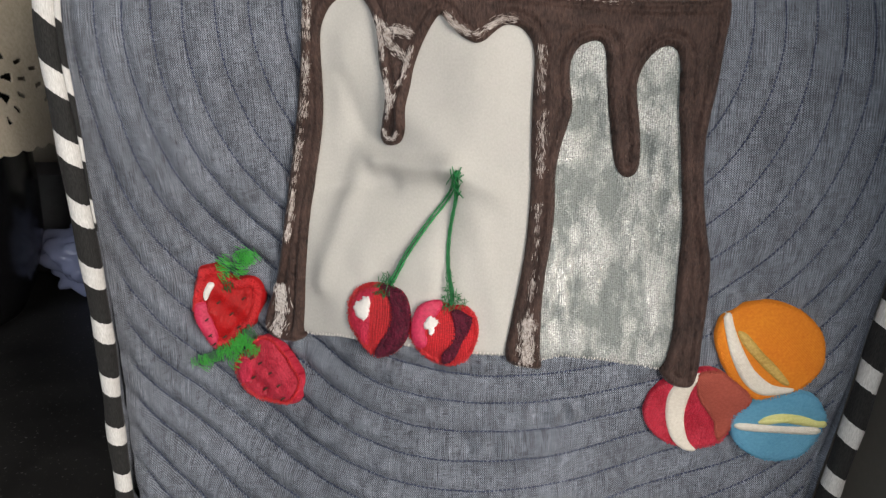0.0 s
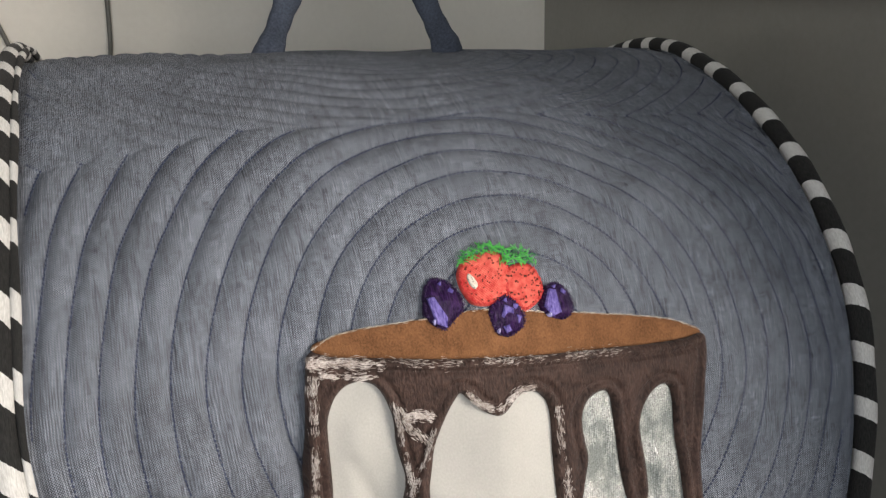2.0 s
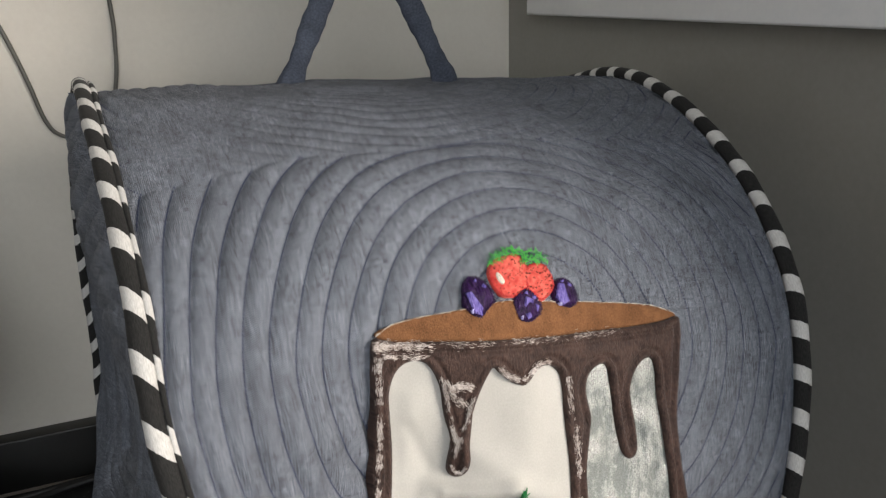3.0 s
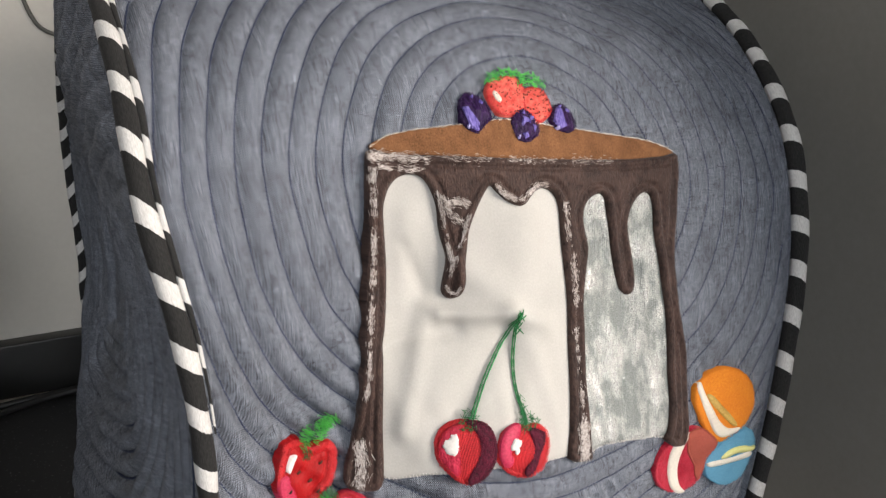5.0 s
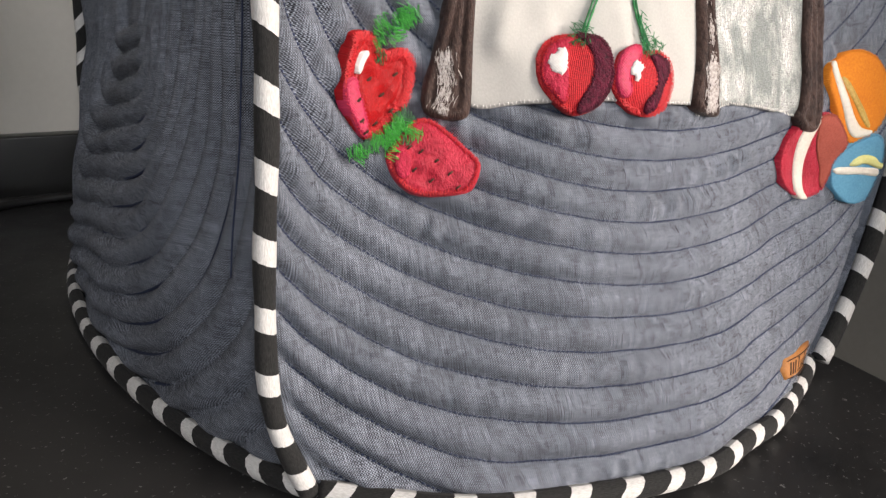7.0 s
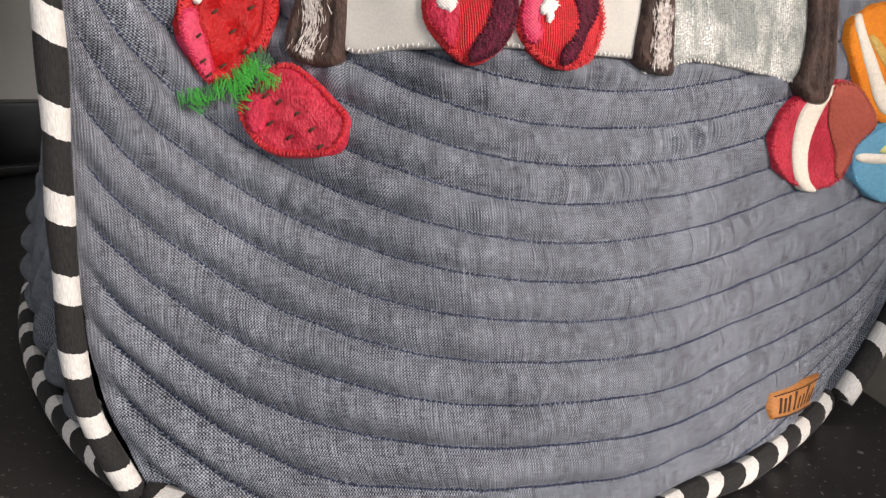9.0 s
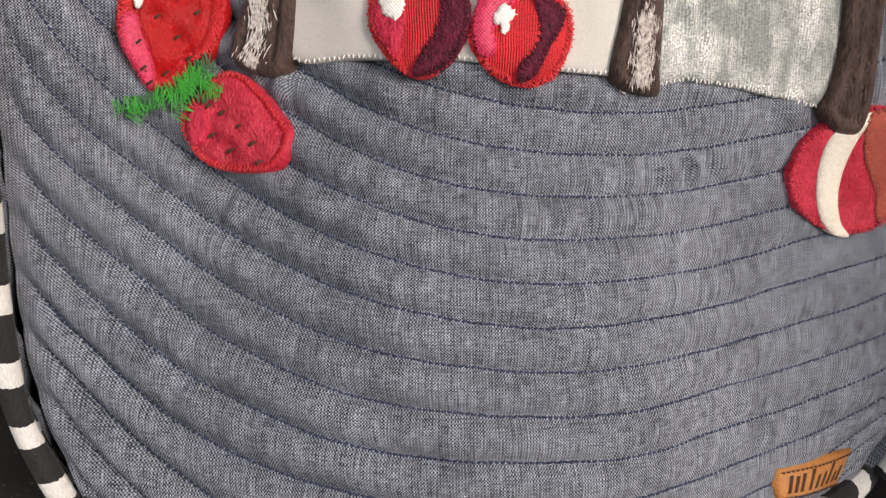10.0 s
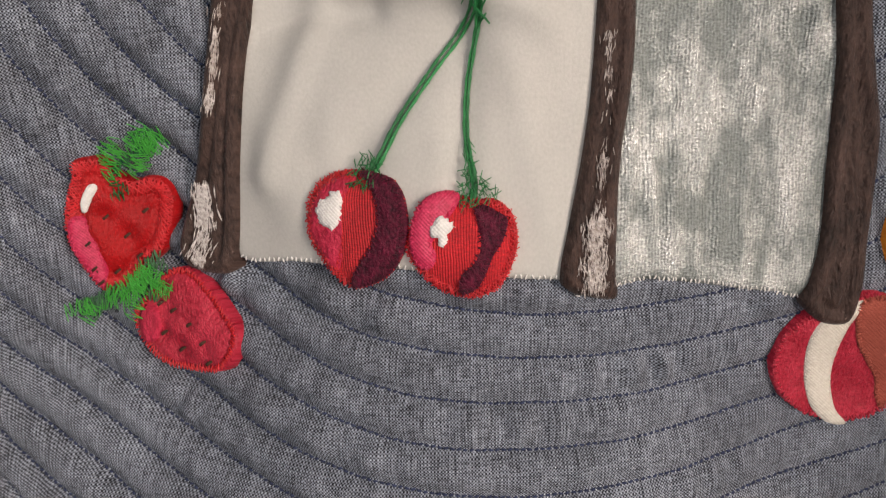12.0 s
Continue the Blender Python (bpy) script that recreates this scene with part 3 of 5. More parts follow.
def side_panel(cover, right):
    s, t = np.meshgrid(np.linspace(0, 1, 250), np.r_[np.linspace(0, .32, 150), np.linspace(.323, .985, 160), 1])
    p = side_point(s, t, right)
    e = .004
    n = np.cross(side_point(np.clip(s + e, 0, 1), t, right) - side_point(np.clip(s - e, 0, 1), t, right),
                 side_point(s, np.clip(t + e, 0, 1), right) - side_point(s, np.clip(t - e, 0, 1), right))
    n /= np.linalg.norm(n, axis=-1, keepdims=True) + 1e-9
    n *= np.where((n[..., :1] > 0) == right, 1, -1)
    y, z = p[..., 1] - .468, p[..., 2]
    low = np.maximum(.1672 - z - .20 * (y + .138), 0) / .0122
    leg = np.maximum(np.maximum(-.0305 - y, y - .003), 0) / .0135
    field = .0078 * (leg ** 4 + low ** 4) ** .25 + .0006 * np.sin(47 * y + 3) * np.sin(39 * z) + .0003 * np.sin(160 * y + 90 * z)
    upper = np.clip((z - .19) / .05, 0, 1)
    field = field + upper * .5 * (z - .19)
    rim = np.clip(np.minimum(s, 1 - s) * 45, 0, 1) * np.clip((1 - t) * 40, 0, 1)
    p += n * ((groove(field, .0078, .0058, .62) * (1 - .8 * upper) + .8 * upper * groove(z + .06 * np.sin(9 * y), .0145, .0034, .7) + .0016 * np.sin(70 * y + 9 * z) * np.sin(50 * z) + .0008 * upper * np.sin(150 * z + 60 * y) * np.sin(90 * y)) * rim)[..., None]
    part("side_panel", (p.reshape(-1, 3), grid_faces(*s.shape), np.stack([z, y], -1).reshape(-1, 2)), CHAMBRAY, cover,
         "blue-grey chambray quilted in nested loops")
    if not right:  # navy thread in the loops of the visible side
        height = side_point(np.zeros(200), np.linspace(0, .8, 200))[:, 2]
        lines = []
        for k in range(1, 15):
            way = np.linspace(0, math.pi / 2, 30)
            size = k / (np.cos(way) ** 4 + np.sin(way) ** 4) ** .25
            y = -.0305 - .0135 * size * np.cos(way)
            bend = list(zip(y, .1672 - .0122 * size * np.sin(way) - .20 * (y + .138)))
            leg = [(bend[0][0], h) for h in np.linspace(.20, bend[0][1] + .004, 12) if h > bend[0][1]]
            flat = [(h, .1672 - .0122 * k - .20 * (h + .138)) for h in np.linspace(-.025, .0, 4)]
            yz = np.array([p for p in leg + bend + flat if p[1] > .006])
            if len(yz) < 6:
                continue
            yz = spline(yz, .003)
            up = np.interp(yz[:, 1], height, np.linspace(0, .8, 200))
            one, two = side_point(np.zeros(len(up)), up)[:, 1], side_point(np.ones(len(up)), up)[:, 1]
            share = (yz[:, 0] + .468 - one) / (two - one)
            keep = (share > .05) & (share < .40)
            if keep.sum() > 5:
                lines.append(tube(side_point(share[keep], up[keep]) + np.array((.0046, 0, 0)), .0006, 5, side=(1, .2, .1)))
        tagged(part("loop_thread", merged(lines), NAVY_THREAD, cover, "navy quilting thread"), kind="stuff")
    rise = np.linspace(.16, .93, 120)
    seam = side_point(np.full(120, .040), rise, right) + np.array((.0012 if right else -.0012, 0, 0))
    part("side_seam", tube(seam, .0003, 6, side=(0, 1, 0)), NAVY_THREAD, cover, "navy seam beside the piping")


# where the white stripes lie along the cords, in mm: the jersey is stretched unevenly
LEFT_STRIPES = (7.8, 25.4, 43.8, 65, 86.8, 108.4, 131.4, 153.4, 177, 198, 221, 246, 270.8, 295, 323, 351, 376.7, 399.6, 424)
RIGHT_STRIPES = (4, 26, 47.5, 69.5, 92, 116, 139, 162, 185, 207, 229, 251.5, 274.8, 300.5, 322, 345.6, 367.5, 391, 413, 435, 454, 472, 488)
FRONT_STRIPES = (84, 103.6, 120.3, 134, 151, 169, 184, 203.3, 219.3)
SIDE_STRIPES = (6, 22.1, 39.8, 58.1, 78.6, 101.3, 124.4, 148.9, 172.6, 195.8, 223)


def stripe_count(run, marks):
    """How many white stripes lie before a place on the cord; past the last ones they go on evenly."""
    m = np.array(marks) / 1000
    count = np.interp(run, m, np.arange(len(m)))
    return count + np.minimum(run - m[0], 0) / .0195 + np.maximum(run - m[-1], 0) / .0226


def pipings(cover):
    """Cords in striped jersey along both edges of the long panel and round the hem."""
    for line, out in ((0, -1), (2, 1)):
        b = np.linspace(.002, LENGTH - .002, 420)
        edge = along(line, b)
        normal = panel_normal(np.full_like(b, out * HALF * .97), b)
        cord = edge + normal * (.0030 if out < 0 else .0016) + (np.array((.0042, 0, 0)) if out > 0 else np.clip((b - .08) / .12, 0, 1)[:, None] * np.array((-.0010, 0, 0)) - np.array((.0016, 0, 0)))
        swell = (.0042 if out > 0 else .0038 - .0004 * np.clip((.20 - b) / .10, 0, 1)) + .0002 * np.sin(b * 160)
        lean = (.25 + .8 * np.clip((b - .05) / .2, 0, 1)) if out < 0 else .5 + 0 * b
        pieces = [tube(cord, swell, 16, lean, start=.0005)]
        if out < 0:  # the folded edge of the jersey shows beside the cord
            lip = edge + normal * .0036 + np.array((.0020, 0, 0))
            shown = b > .175
            before = float(np.linalg.norm(np.diff(lip[~shown], axis=0), axis=1).sum())
            pieces.append(tube(lip[shown], (.0004 + (.0009 + .0003 * np.sin(b * 90)) * np.clip((b - .18) / .08, 0, 1))[shown], 8, lean[shown], start=.0030 + before))
        marks = LEFT_STRIPES if out < 0 else RIGHT_STRIPES
        for _, _, uv in pieces:
            uv[:, 0] = .0042 + .0226 * stripe_count(uv[:, 0], marks)
        part("piping", merged(pieces), STRIPES, cover, "cord wrapped in black and white striped jersey")
    ring = np.linspace(0, 1, 160)
    front = panel(np.linspace(-HALF, HALF, 160), np.zeros(160)) + np.array((0, -.001, .0008))
    back = panel(np.linspace(-HALF, HALF, 160), np.full(160, LENGTH)) + np.array((0, .001, .0008))
    left = side_point(ring, np.zeros(160)) + np.array((-.001, 0, .0008))
    right = side_point(ring, np.zeros(160), True) + np.array((.001, 0, .0008))
    for hem, marks in ((front, FRONT_STRIPES), (back, FRONT_STRIPES), (left, SIDE_STRIPES), (right, SIDE_STRIPES)):
        verts, faces, uv = tube(hem, .0039, 12, -.8, side=(0, 0, 1))
        uv[:, 0] = .0042 + .0226 * stripe_count(uv[:, 0], marks)
        part("hem_piping", (verts, faces, uv), STRIPES, cover, "striped cord along the hem")


def handle(cover):
    """A soft strap that rises from two seams in the top."""
    half = [(-.047, -.004), (-.045, .003), (-.034, .028), (-.021, .055), (-.010, .074), (-.003, .083)]
    line = np.array([(x, 0, z) for x, z in half] + [(-x, 0, z) for x, z in half[::-1]])
    line = spline(line, .003)
    line[:, 1] = .483 - .12 * line[:, 0]
    line[:, 2] += .337
    n = np.arange(len(line))
    foot = np.clip(1 - (line[:, 2] - .338) / .010, 0, 1)
    wide = .0061 + .0011 * np.clip((line[:, 2] - .35) / .04, 0, 1) + .0022 * foot ** 2 + .0003 * np.sin(n * 1.9) + .0004 * np.sin(n * .63)
    verts, faces, uv = tube(line, wide, 28, flat=.62, side=(1, 0, 0))
    turn = np.repeat(np.arange(29), len(line)) / 28 * 2 * math.pi
    centre = np.tile(line, (29, 1))
    crease = 1 - .16 * np.exp(-((turn - 4.3) / .22) ** 2) + .05 * np.tile(foot, 29) * np.sin(turn * 7)
    strap = centre + (verts - centre) * crease[:, None], faces, uv
    part("handle", strap, SHADED_STRAP_CLOTH, cover, "soft chambray carrying strap")


# ---- applique ----
def inside(points, outline):
    x, y = points[:, 0], points[:, 1]
    hit = np.zeros(len(points), bool)
    x0, y0 = outline[-1]
    for x1, y1 in outline:
        cross = ((y1 > y) != (y0 > y)) & (x < (x0 - x1) * (y - y1) / (y0 - y1 + 1e-12) + x1)
        hit ^= cross
        x0, y0 = x1, y1
    return hit


def rim_distance(points, outline):
    two = np.roll(outline, -1, 0)
    best = np.full(len(points), 1e9)
    for p, q in zip(outline, two):
        d = q - p
        t = np.clip(((points - p) @ d) / (d @ d + 1e-15), 0, 1)
        best = np.minimum(best, np.linalg.norm(points - p - t[:, None] * d, axis=1))
    return best


def no_fold(a, b):
    return 0 * a


def patch(name, outline, lift, thick, mat, parent, label="", step=.0016, smooth=True, soft=.0012, fold=no_fold, jag=0.0, seam=0.0):
    """A cloth piece sewn on the long panel: outline in mm across and along, raised by lift, thick at the middle, rounded to its edge."""
    line = np.array(outline, float) / 1000
    line = spline(line, step * .7, closed=True) if smooth else line
    if jag:
        line = line + np.random.uniform(-jag, jag, line.shape)
    low, high = line.min(0), line.max(0)
    gx, gy = np.meshgrid(np.arange(low[0], high[0], step), np.arange(low[1], high[1], step * .866))
    gx[1::2] += step / 2
    pts = np.stack([gx.ravel(), gy.ravel()], 1)
    pts = pts[inside(pts, line)]
    if len(pts):
        pts = pts[rim_distance(pts, line) > step * .45]
    n = len(line)
    allp = np.vstack([line, pts])
    edges = [(k, (k + 1) % n) for k in range(n)]
    got, _, faces, *_ = delaunay_2d_cdt([Vector(p) for p in allp], edges, [], 1, 1e-7)
    ab = np.array([tuple(p) for p in got])
    d = rim_distance(ab, line)
    on = d < 1e-6
    a, b = ab[:, 0], ab[:, 1]
    normal = panel_normal(a, b)
    rise = lift + thick * (1 - np.exp(-d / soft)) + slack(a, b) + fold(a, b) * np.clip(d / .006, 0, 1)
    if seam:  # a topstitched line inside the rim rolls the edge
        rise = rise - .0014 * np.exp(-((d - seam) / .0008) ** 2) + .0006 * np.clip(1 - np.abs(d - seam / 2) / (seam / 2), 0, 1)
    top = panel(a, b) + normal * rise[:, None]
    skirt = panel(a, b) + normal * (slack(a, b) - .0025)[:, None]
    index = np.full(len(ab), -1)
    index[on] = len(ab) + np.arange(on.sum())
    verts = np.vstack([top, skirt[on]])
    count = {}
    for f in faces:
        for i, j in zip(f, (*f[1:], f[0])):
            count[(i, j)] = 1
    walls = [(j, i, index[i], index[j]) for i, j in count if (j, i) not in count and index[i] >= 0 and index[j] >= 0]
    uv = np.vstack([ab, ab[on]])
    tris = [tuple(f) for f in faces]
    return part(name, (verts, tris + walls, uv), mat, parent, label)


def on_cloth(ab, height):
    ab = np.asarray(ab, float)
    return panel(ab[:, 0], ab[:, 1]) + panel_normal(ab[:, 0], ab[:, 1]) * (slack(ab[:, 0], ab[:, 1]) + height)[:, None]


def edge_stitches(outline, mat, parent, height, length=.0022, pitch=.0009, thick=.00042, label="", slope=.35):
    """Zigzag thread over the rim of a piece."""
    line = spline(np.array(outline, float) / 1000, .0008, closed=True)
    line = np.vstack([line, line[:1]])
    run = np.r_[0, np.cumsum(np.linalg.norm(np.diff(line, axis=0), axis=1))]
    at = np.arange(0, run[-1], pitch)
    ab = np.stack([np.interp(at, run, line[:, k]) for k in (0, 1)], 1)
    nx = np.stack([np.interp(at + .0004, run, line[:, k]) for k in (0, 1)], 1) - ab
    nx /= np.linalg.norm(nx, axis=1, keepdims=True) + 1e-12
    cross = np.stack([-nx[:, 1], nx[:, 0]], 1)
    cross = cross + nx * slope * np.where(np.arange(len(at)) % 2, 1, -1)[:, None] + np.random.normal(0, .12, nx.shape)
    area = np.sum(line[:-1, 0] * line[1:, 1] - line[1:, 0] * line[:-1, 1])
    ab = ab + np.stack([-nx[:, 1], nx[:, 0]], 1) * np.sign(area) * length * .4 + np.random.normal(0, .00015, ab.shape)
    p0, p1 = on_cloth(ab - cross * length / 2, height - .0002), on_cloth(ab + cross * length / 2, height)
    way = (p1 - p0) / (np.linalg.norm(p1 - p0, axis=1, keepdims=True) + 1e-12)
    normal = panel_normal(ab[:, 0], ab[:, 1])
    return tagged(part("edge_stitching", stitch_mesh((p0 + p1) / 2, way, normal, length, thick), mat, parent, label), kind="stuff")


def scribble(name, outline, mat, parent, height, count, length=.0045, thick=.0005, lean=1.2, label=""):
    """Free machine embroidery: many short thread bars, crossing, inside an outline."""
    line = spline(np.array(outline, float) / 1000, .001, closed=True)
    low, high = line.min(0), line.max(0)
    pts = np.random.uniform(low, high, (count * 6, 2))
    pts = pts[inside(pts, line)][:count]
    turn = np.random.normal(lean, .55, len(pts)) * np.where(np.random.rand(len(pts)) < .5, 1, -1)
    d = np.stack([np.cos(turn), np.sin(turn)], 1) * (length * np.random.uniform(.5, 1.15, len(pts)))[:, None] / 2
    lift = height + np.random.uniform(0, .0011, len(pts))
    p0, p1 = on_cloth(pts - d, lift - .0003), on_cloth(pts + d, lift)
    gap = np.linalg.norm(p1 - p0, axis=1)
    way = (p1 - p0) / gap[:, None]
    return tagged(part(name, stitch_mesh((p0 + p1) / 2, way, panel_normal(pts[:, 0], pts[:, 1]), gap, thick), mat, parent), label, kind="stuff")


def loops(name, outline, mat, parent, height, strands, wide=.0016, thick=.00022, lean=.6, label=""):
    """Free machine embroidery: a few zigzag runs of thin thread, with gaps between them."""
    line = spline(np.array(outline, float) / 1000, .001, closed=True)
    pts = np.random.uniform(line.min(0), line.max(0), (strands * 8, 2))
    pts = pts[inside(pts, line)][:strands]
    pieces = []
    for p in pts:
        turn = lean + np.random.normal(0, .5)
        way, across = np.array((math.cos(turn), math.sin(turn))), np.array((-math.sin(turn), math.cos(turn)))
        n = random.randint(7, 13)
        k = np.arange(n) - n / 2
        ab = p + way * (k * .00062 + np.random.normal(0, .0003, n))[:, None] + across * (np.where(k % 2 < 1, 1, -1) * wide * np.random.uniform(.5, 1.2, n))[:, None]
        ab = spline(ab, .0008)
        lift = height + .0004 * np.sin(np.arange(len(ab)) * .9) + np.random.uniform(0, .0006)
        pieces.append(tube(on_cloth(ab, lift), thick, 5, side=(.3, -.9, .2)))
    return tagged(part(name, merged(pieces), mat, parent), label, kind="stuff")


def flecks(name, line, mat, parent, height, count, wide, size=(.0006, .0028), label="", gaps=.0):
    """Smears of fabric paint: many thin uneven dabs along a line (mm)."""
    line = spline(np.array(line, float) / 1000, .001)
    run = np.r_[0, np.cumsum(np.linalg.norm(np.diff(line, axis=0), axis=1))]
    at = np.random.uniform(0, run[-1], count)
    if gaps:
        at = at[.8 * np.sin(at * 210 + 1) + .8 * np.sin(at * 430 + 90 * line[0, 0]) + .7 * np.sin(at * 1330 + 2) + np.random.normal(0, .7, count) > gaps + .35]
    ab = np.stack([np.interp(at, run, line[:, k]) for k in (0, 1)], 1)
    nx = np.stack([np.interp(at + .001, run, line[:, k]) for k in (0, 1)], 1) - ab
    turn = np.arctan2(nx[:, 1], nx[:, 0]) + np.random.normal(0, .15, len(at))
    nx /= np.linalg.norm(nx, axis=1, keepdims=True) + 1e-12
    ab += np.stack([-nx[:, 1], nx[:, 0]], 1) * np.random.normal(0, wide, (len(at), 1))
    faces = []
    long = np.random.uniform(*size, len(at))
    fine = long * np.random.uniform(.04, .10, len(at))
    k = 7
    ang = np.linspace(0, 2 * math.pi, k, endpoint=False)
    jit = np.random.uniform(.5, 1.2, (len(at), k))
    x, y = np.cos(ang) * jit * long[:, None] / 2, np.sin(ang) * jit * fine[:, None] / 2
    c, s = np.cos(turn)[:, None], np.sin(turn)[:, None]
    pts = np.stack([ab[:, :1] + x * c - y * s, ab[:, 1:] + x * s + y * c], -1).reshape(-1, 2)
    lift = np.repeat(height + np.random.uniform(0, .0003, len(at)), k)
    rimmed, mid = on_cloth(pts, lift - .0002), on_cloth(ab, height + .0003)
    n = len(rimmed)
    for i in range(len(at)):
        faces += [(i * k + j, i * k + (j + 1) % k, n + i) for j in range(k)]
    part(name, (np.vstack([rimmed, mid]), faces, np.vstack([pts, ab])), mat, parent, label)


def silver_folds(a, b):
    return .0004 * np.sin(a * 420 + 30 * b) * np.sin(b * 90 + 2) + .0002 * np.sin(b * 310 + a * 200) + .00030 * np.sin(a * 1150 + 1.5 * np.sin(b * 60)) * (1 + np.sin(b * 75 + a * 90)) * window(b, .135, .23, .006)


# outlines of the cloth pieces, in mm across from the middle of the panel and along from the front hem
CHOC_OUTER_LEFT = [(-56.4, 264.3), (-58.8, 254.9), (-62, 233.1), (-65.8, 211.5), (-70, 190.1), (-73, 174.7), (-76.3, 158.7), (-79.7, 147.2), (-83.3, 138), (-85, 130.6), (-82.4, 126.1), (-75.8, 125), (-70.6, 126.1)]
WHITE_ARCHES = [(-68.2, 132.9), (-65.5, 155.4), (-62.5, 177.7), (-57.9, 199), (-55.5, 214.4), (-54.5, 232.4), (-53.8, 240.2), (-52.1, 245.2), (-49.7, 249.3), (-46.3, 252.3), (-42.3, 253.5), (-38.1, 252.7), (-35.4, 249.9), (-33.4, 244.9), (-32.2, 239.2), (-31.9, 231.3), (-31, 225.5), (-29.7, 219.7), (-30, 214.6), (-31.6, 208.2), (-32.6, 203.7), (-31.4, 201), (-28.7, 200.2), (-25.5, 201.3), (-23.5, 203.7), (-22.3, 208), (-22, 214.9), (-20.9, 221.7), (-19.8, 228.1), (-17.7, 234.1), (-14.5, 240.8), (-11.6, 245.4), (-9.9, 246.7)]
WHITE_ARCHES2 = [(-7.5, 244), (-3.7, 239.9), (-0.2, 237.7), (2.2, 237), (4.8, 238), (7.6, 240.6), (10.4, 242.7), (13.1, 243.2), (16.1, 242.3), (18.6, 240), (20.4, 236.6), (21.2, 230.2), (20.6, 216.2), (20.4, 202.1), (20.6, 185.7), (19.7, 169.6), (17.5, 156.3), (14.6, 143.2), (12.4, 131.2)]
CHOC_FOOT_MID = [(14.3, 127.1), (20.1, 125), (25.4, 124.7)]
GREY_ARCHES = [(24.8, 132.1), (24.9, 145.5), (26.1, 156.8), (28.1, 167.9), (29, 179.4), (28.6, 191.3), (29.9, 200.6), (32.3, 208.7), (33.8, 214.6), (33.2, 220.7), (32.7, 226.7), (33.3, 231.4), (35.3, 235.1), (38.2, 237), (41.4, 237.5), (43.8, 235.1), (44.8, 227.9), (45.5, 218), (46.9, 207.9), (48.3, 197.6), (49.9, 192.2), (52.7, 189.6), (55.6, 190.4), (57.1, 194), (57, 201.5), (56.2, 209.3), (55, 217), (54.7, 223.3), (56.6, 229.3), (60.3, 234), (64.2, 235.5), (66.9, 233.5), (68, 228.4), (68.3, 220.7), (68.9, 210.5), (70, 200.2), (71.4, 187.5), (73, 172.3), (73.2, 159.8), (73.5, 147), (73.4, 134.4), (71.9, 125.5)]
CHOC_OUTER_RIGHT = [(70.1, 120.3), (75.5, 115), (81.9, 114.4), (83.6, 121.4), (84, 132.2), (84.8, 144.9), (84.1, 157.9), (81, 171.2), (78.6, 184.1), (77.4, 199.4), (78.1, 209.6), (79.8, 222.2), (80.8, 235), (82.2, 245.4), (81.4, 251.3)]
CHOC_TOP = [(73.5, 250.6), (58.8, 251), (44.5, 252.3), (17.1, 255), (-7.9, 258.1), (-30.3, 260.7), (-47.3, 262.2)]
TAN_TOP = [(-55.6, 265.9), (-48.6, 269.6), (-39.7, 271.4), (-28.7, 272.2), (-17.2, 272.9), (-5.2, 273.5), (7.2, 272.6), (19.8, 269.9), (33.1, 267.4), (46.9, 264.6), (60.9, 261.3), (72, 257.8), (81.2, 253.1), (80.1, 250.8), (73.5, 250.6), (58.8, 251), (44.5, 252.3), (17.1, 255), (-7.9, 258.1), (-30.3, 260.7), (-47.3, 262.2)]
WHITE_PANEL = [(-55.6, 248), (-48, 256.6), (-30.9, 256.1), (-8.5, 253), (16.4, 249.3), (26.6, 243.9), (25.2, 191.9), (17, 130), (11.9, 129.6), (-24.5, 132.3), (-49.8, 131.4), (-69.8, 131.1), (-68.3, 155.6), (-62.3, 199.7)]
GREY_PANEL = [(29.3, 243.7), (49, 242.3), (71.7, 238.2), (73, 210.1), (75.6, 172), (76.7, 143.9), (73.6, 122.5), (60.8, 123.3), (44.1, 126.4), (33.8, 128), (21.2, 130.5), (23.3, 168.9), (27.1, 215.4)]
BERRY1 = [(-17.8, 278), (-16.3, 283.1), (-12.7, 285.4), (-7.9, 283), (-5.2, 277.9), (-5.3, 273.9), (-8.9, 270.9), (-12.2, 268.3), (-16, 270.3), (-17.9, 274)]
BERRY2 = [(2.7, 271.7), (5.3, 275.1), (9.2, 276.7), (12.5, 274.6), (14.7, 270.5), (15.1, 267), (12.5, 264.4), (8.1, 263.1), (4, 265.3)]
BERRY3 = [(21.8, 271.3), (24.5, 276.3), (27.9, 278.7), (31.3, 277.2), (33.6, 273), (33.4, 267.9), (29.8, 265.6), (25.1, 266.7)]
SBERRY1 = [(-4.5, 286.1), (-1.8, 289.9), (3.1, 291.5), (9, 291.9), (12.3, 289.1), (13.4, 283.8), (11.1, 277.6), (8.2, 275.3), (4.3, 274.1), (-0.5, 274.8), (-3.6, 277.9), (-5, 282)]
SBERRY2 = [(10.5, 283.4), (13.5, 285.8), (18.4, 286.6), (22.5, 284.7), (24.3, 279.4), (23.5, 275.3), (20.5, 272.4), (15.6, 270.5), (12.9, 273.5), (10.1, 276.6)]
GREEN_A = [(-4.8, 288.6), (1.2, 293.5), (11, 293.7), (13.3, 290.1), (7, 291.1), (-0.9, 289)]
GREEN_B = [(9.7, 288), (15.8, 291.8), (22.5, 290), (24.1, 285.7), (19.3, 286.2), (13.5, 285.4)]
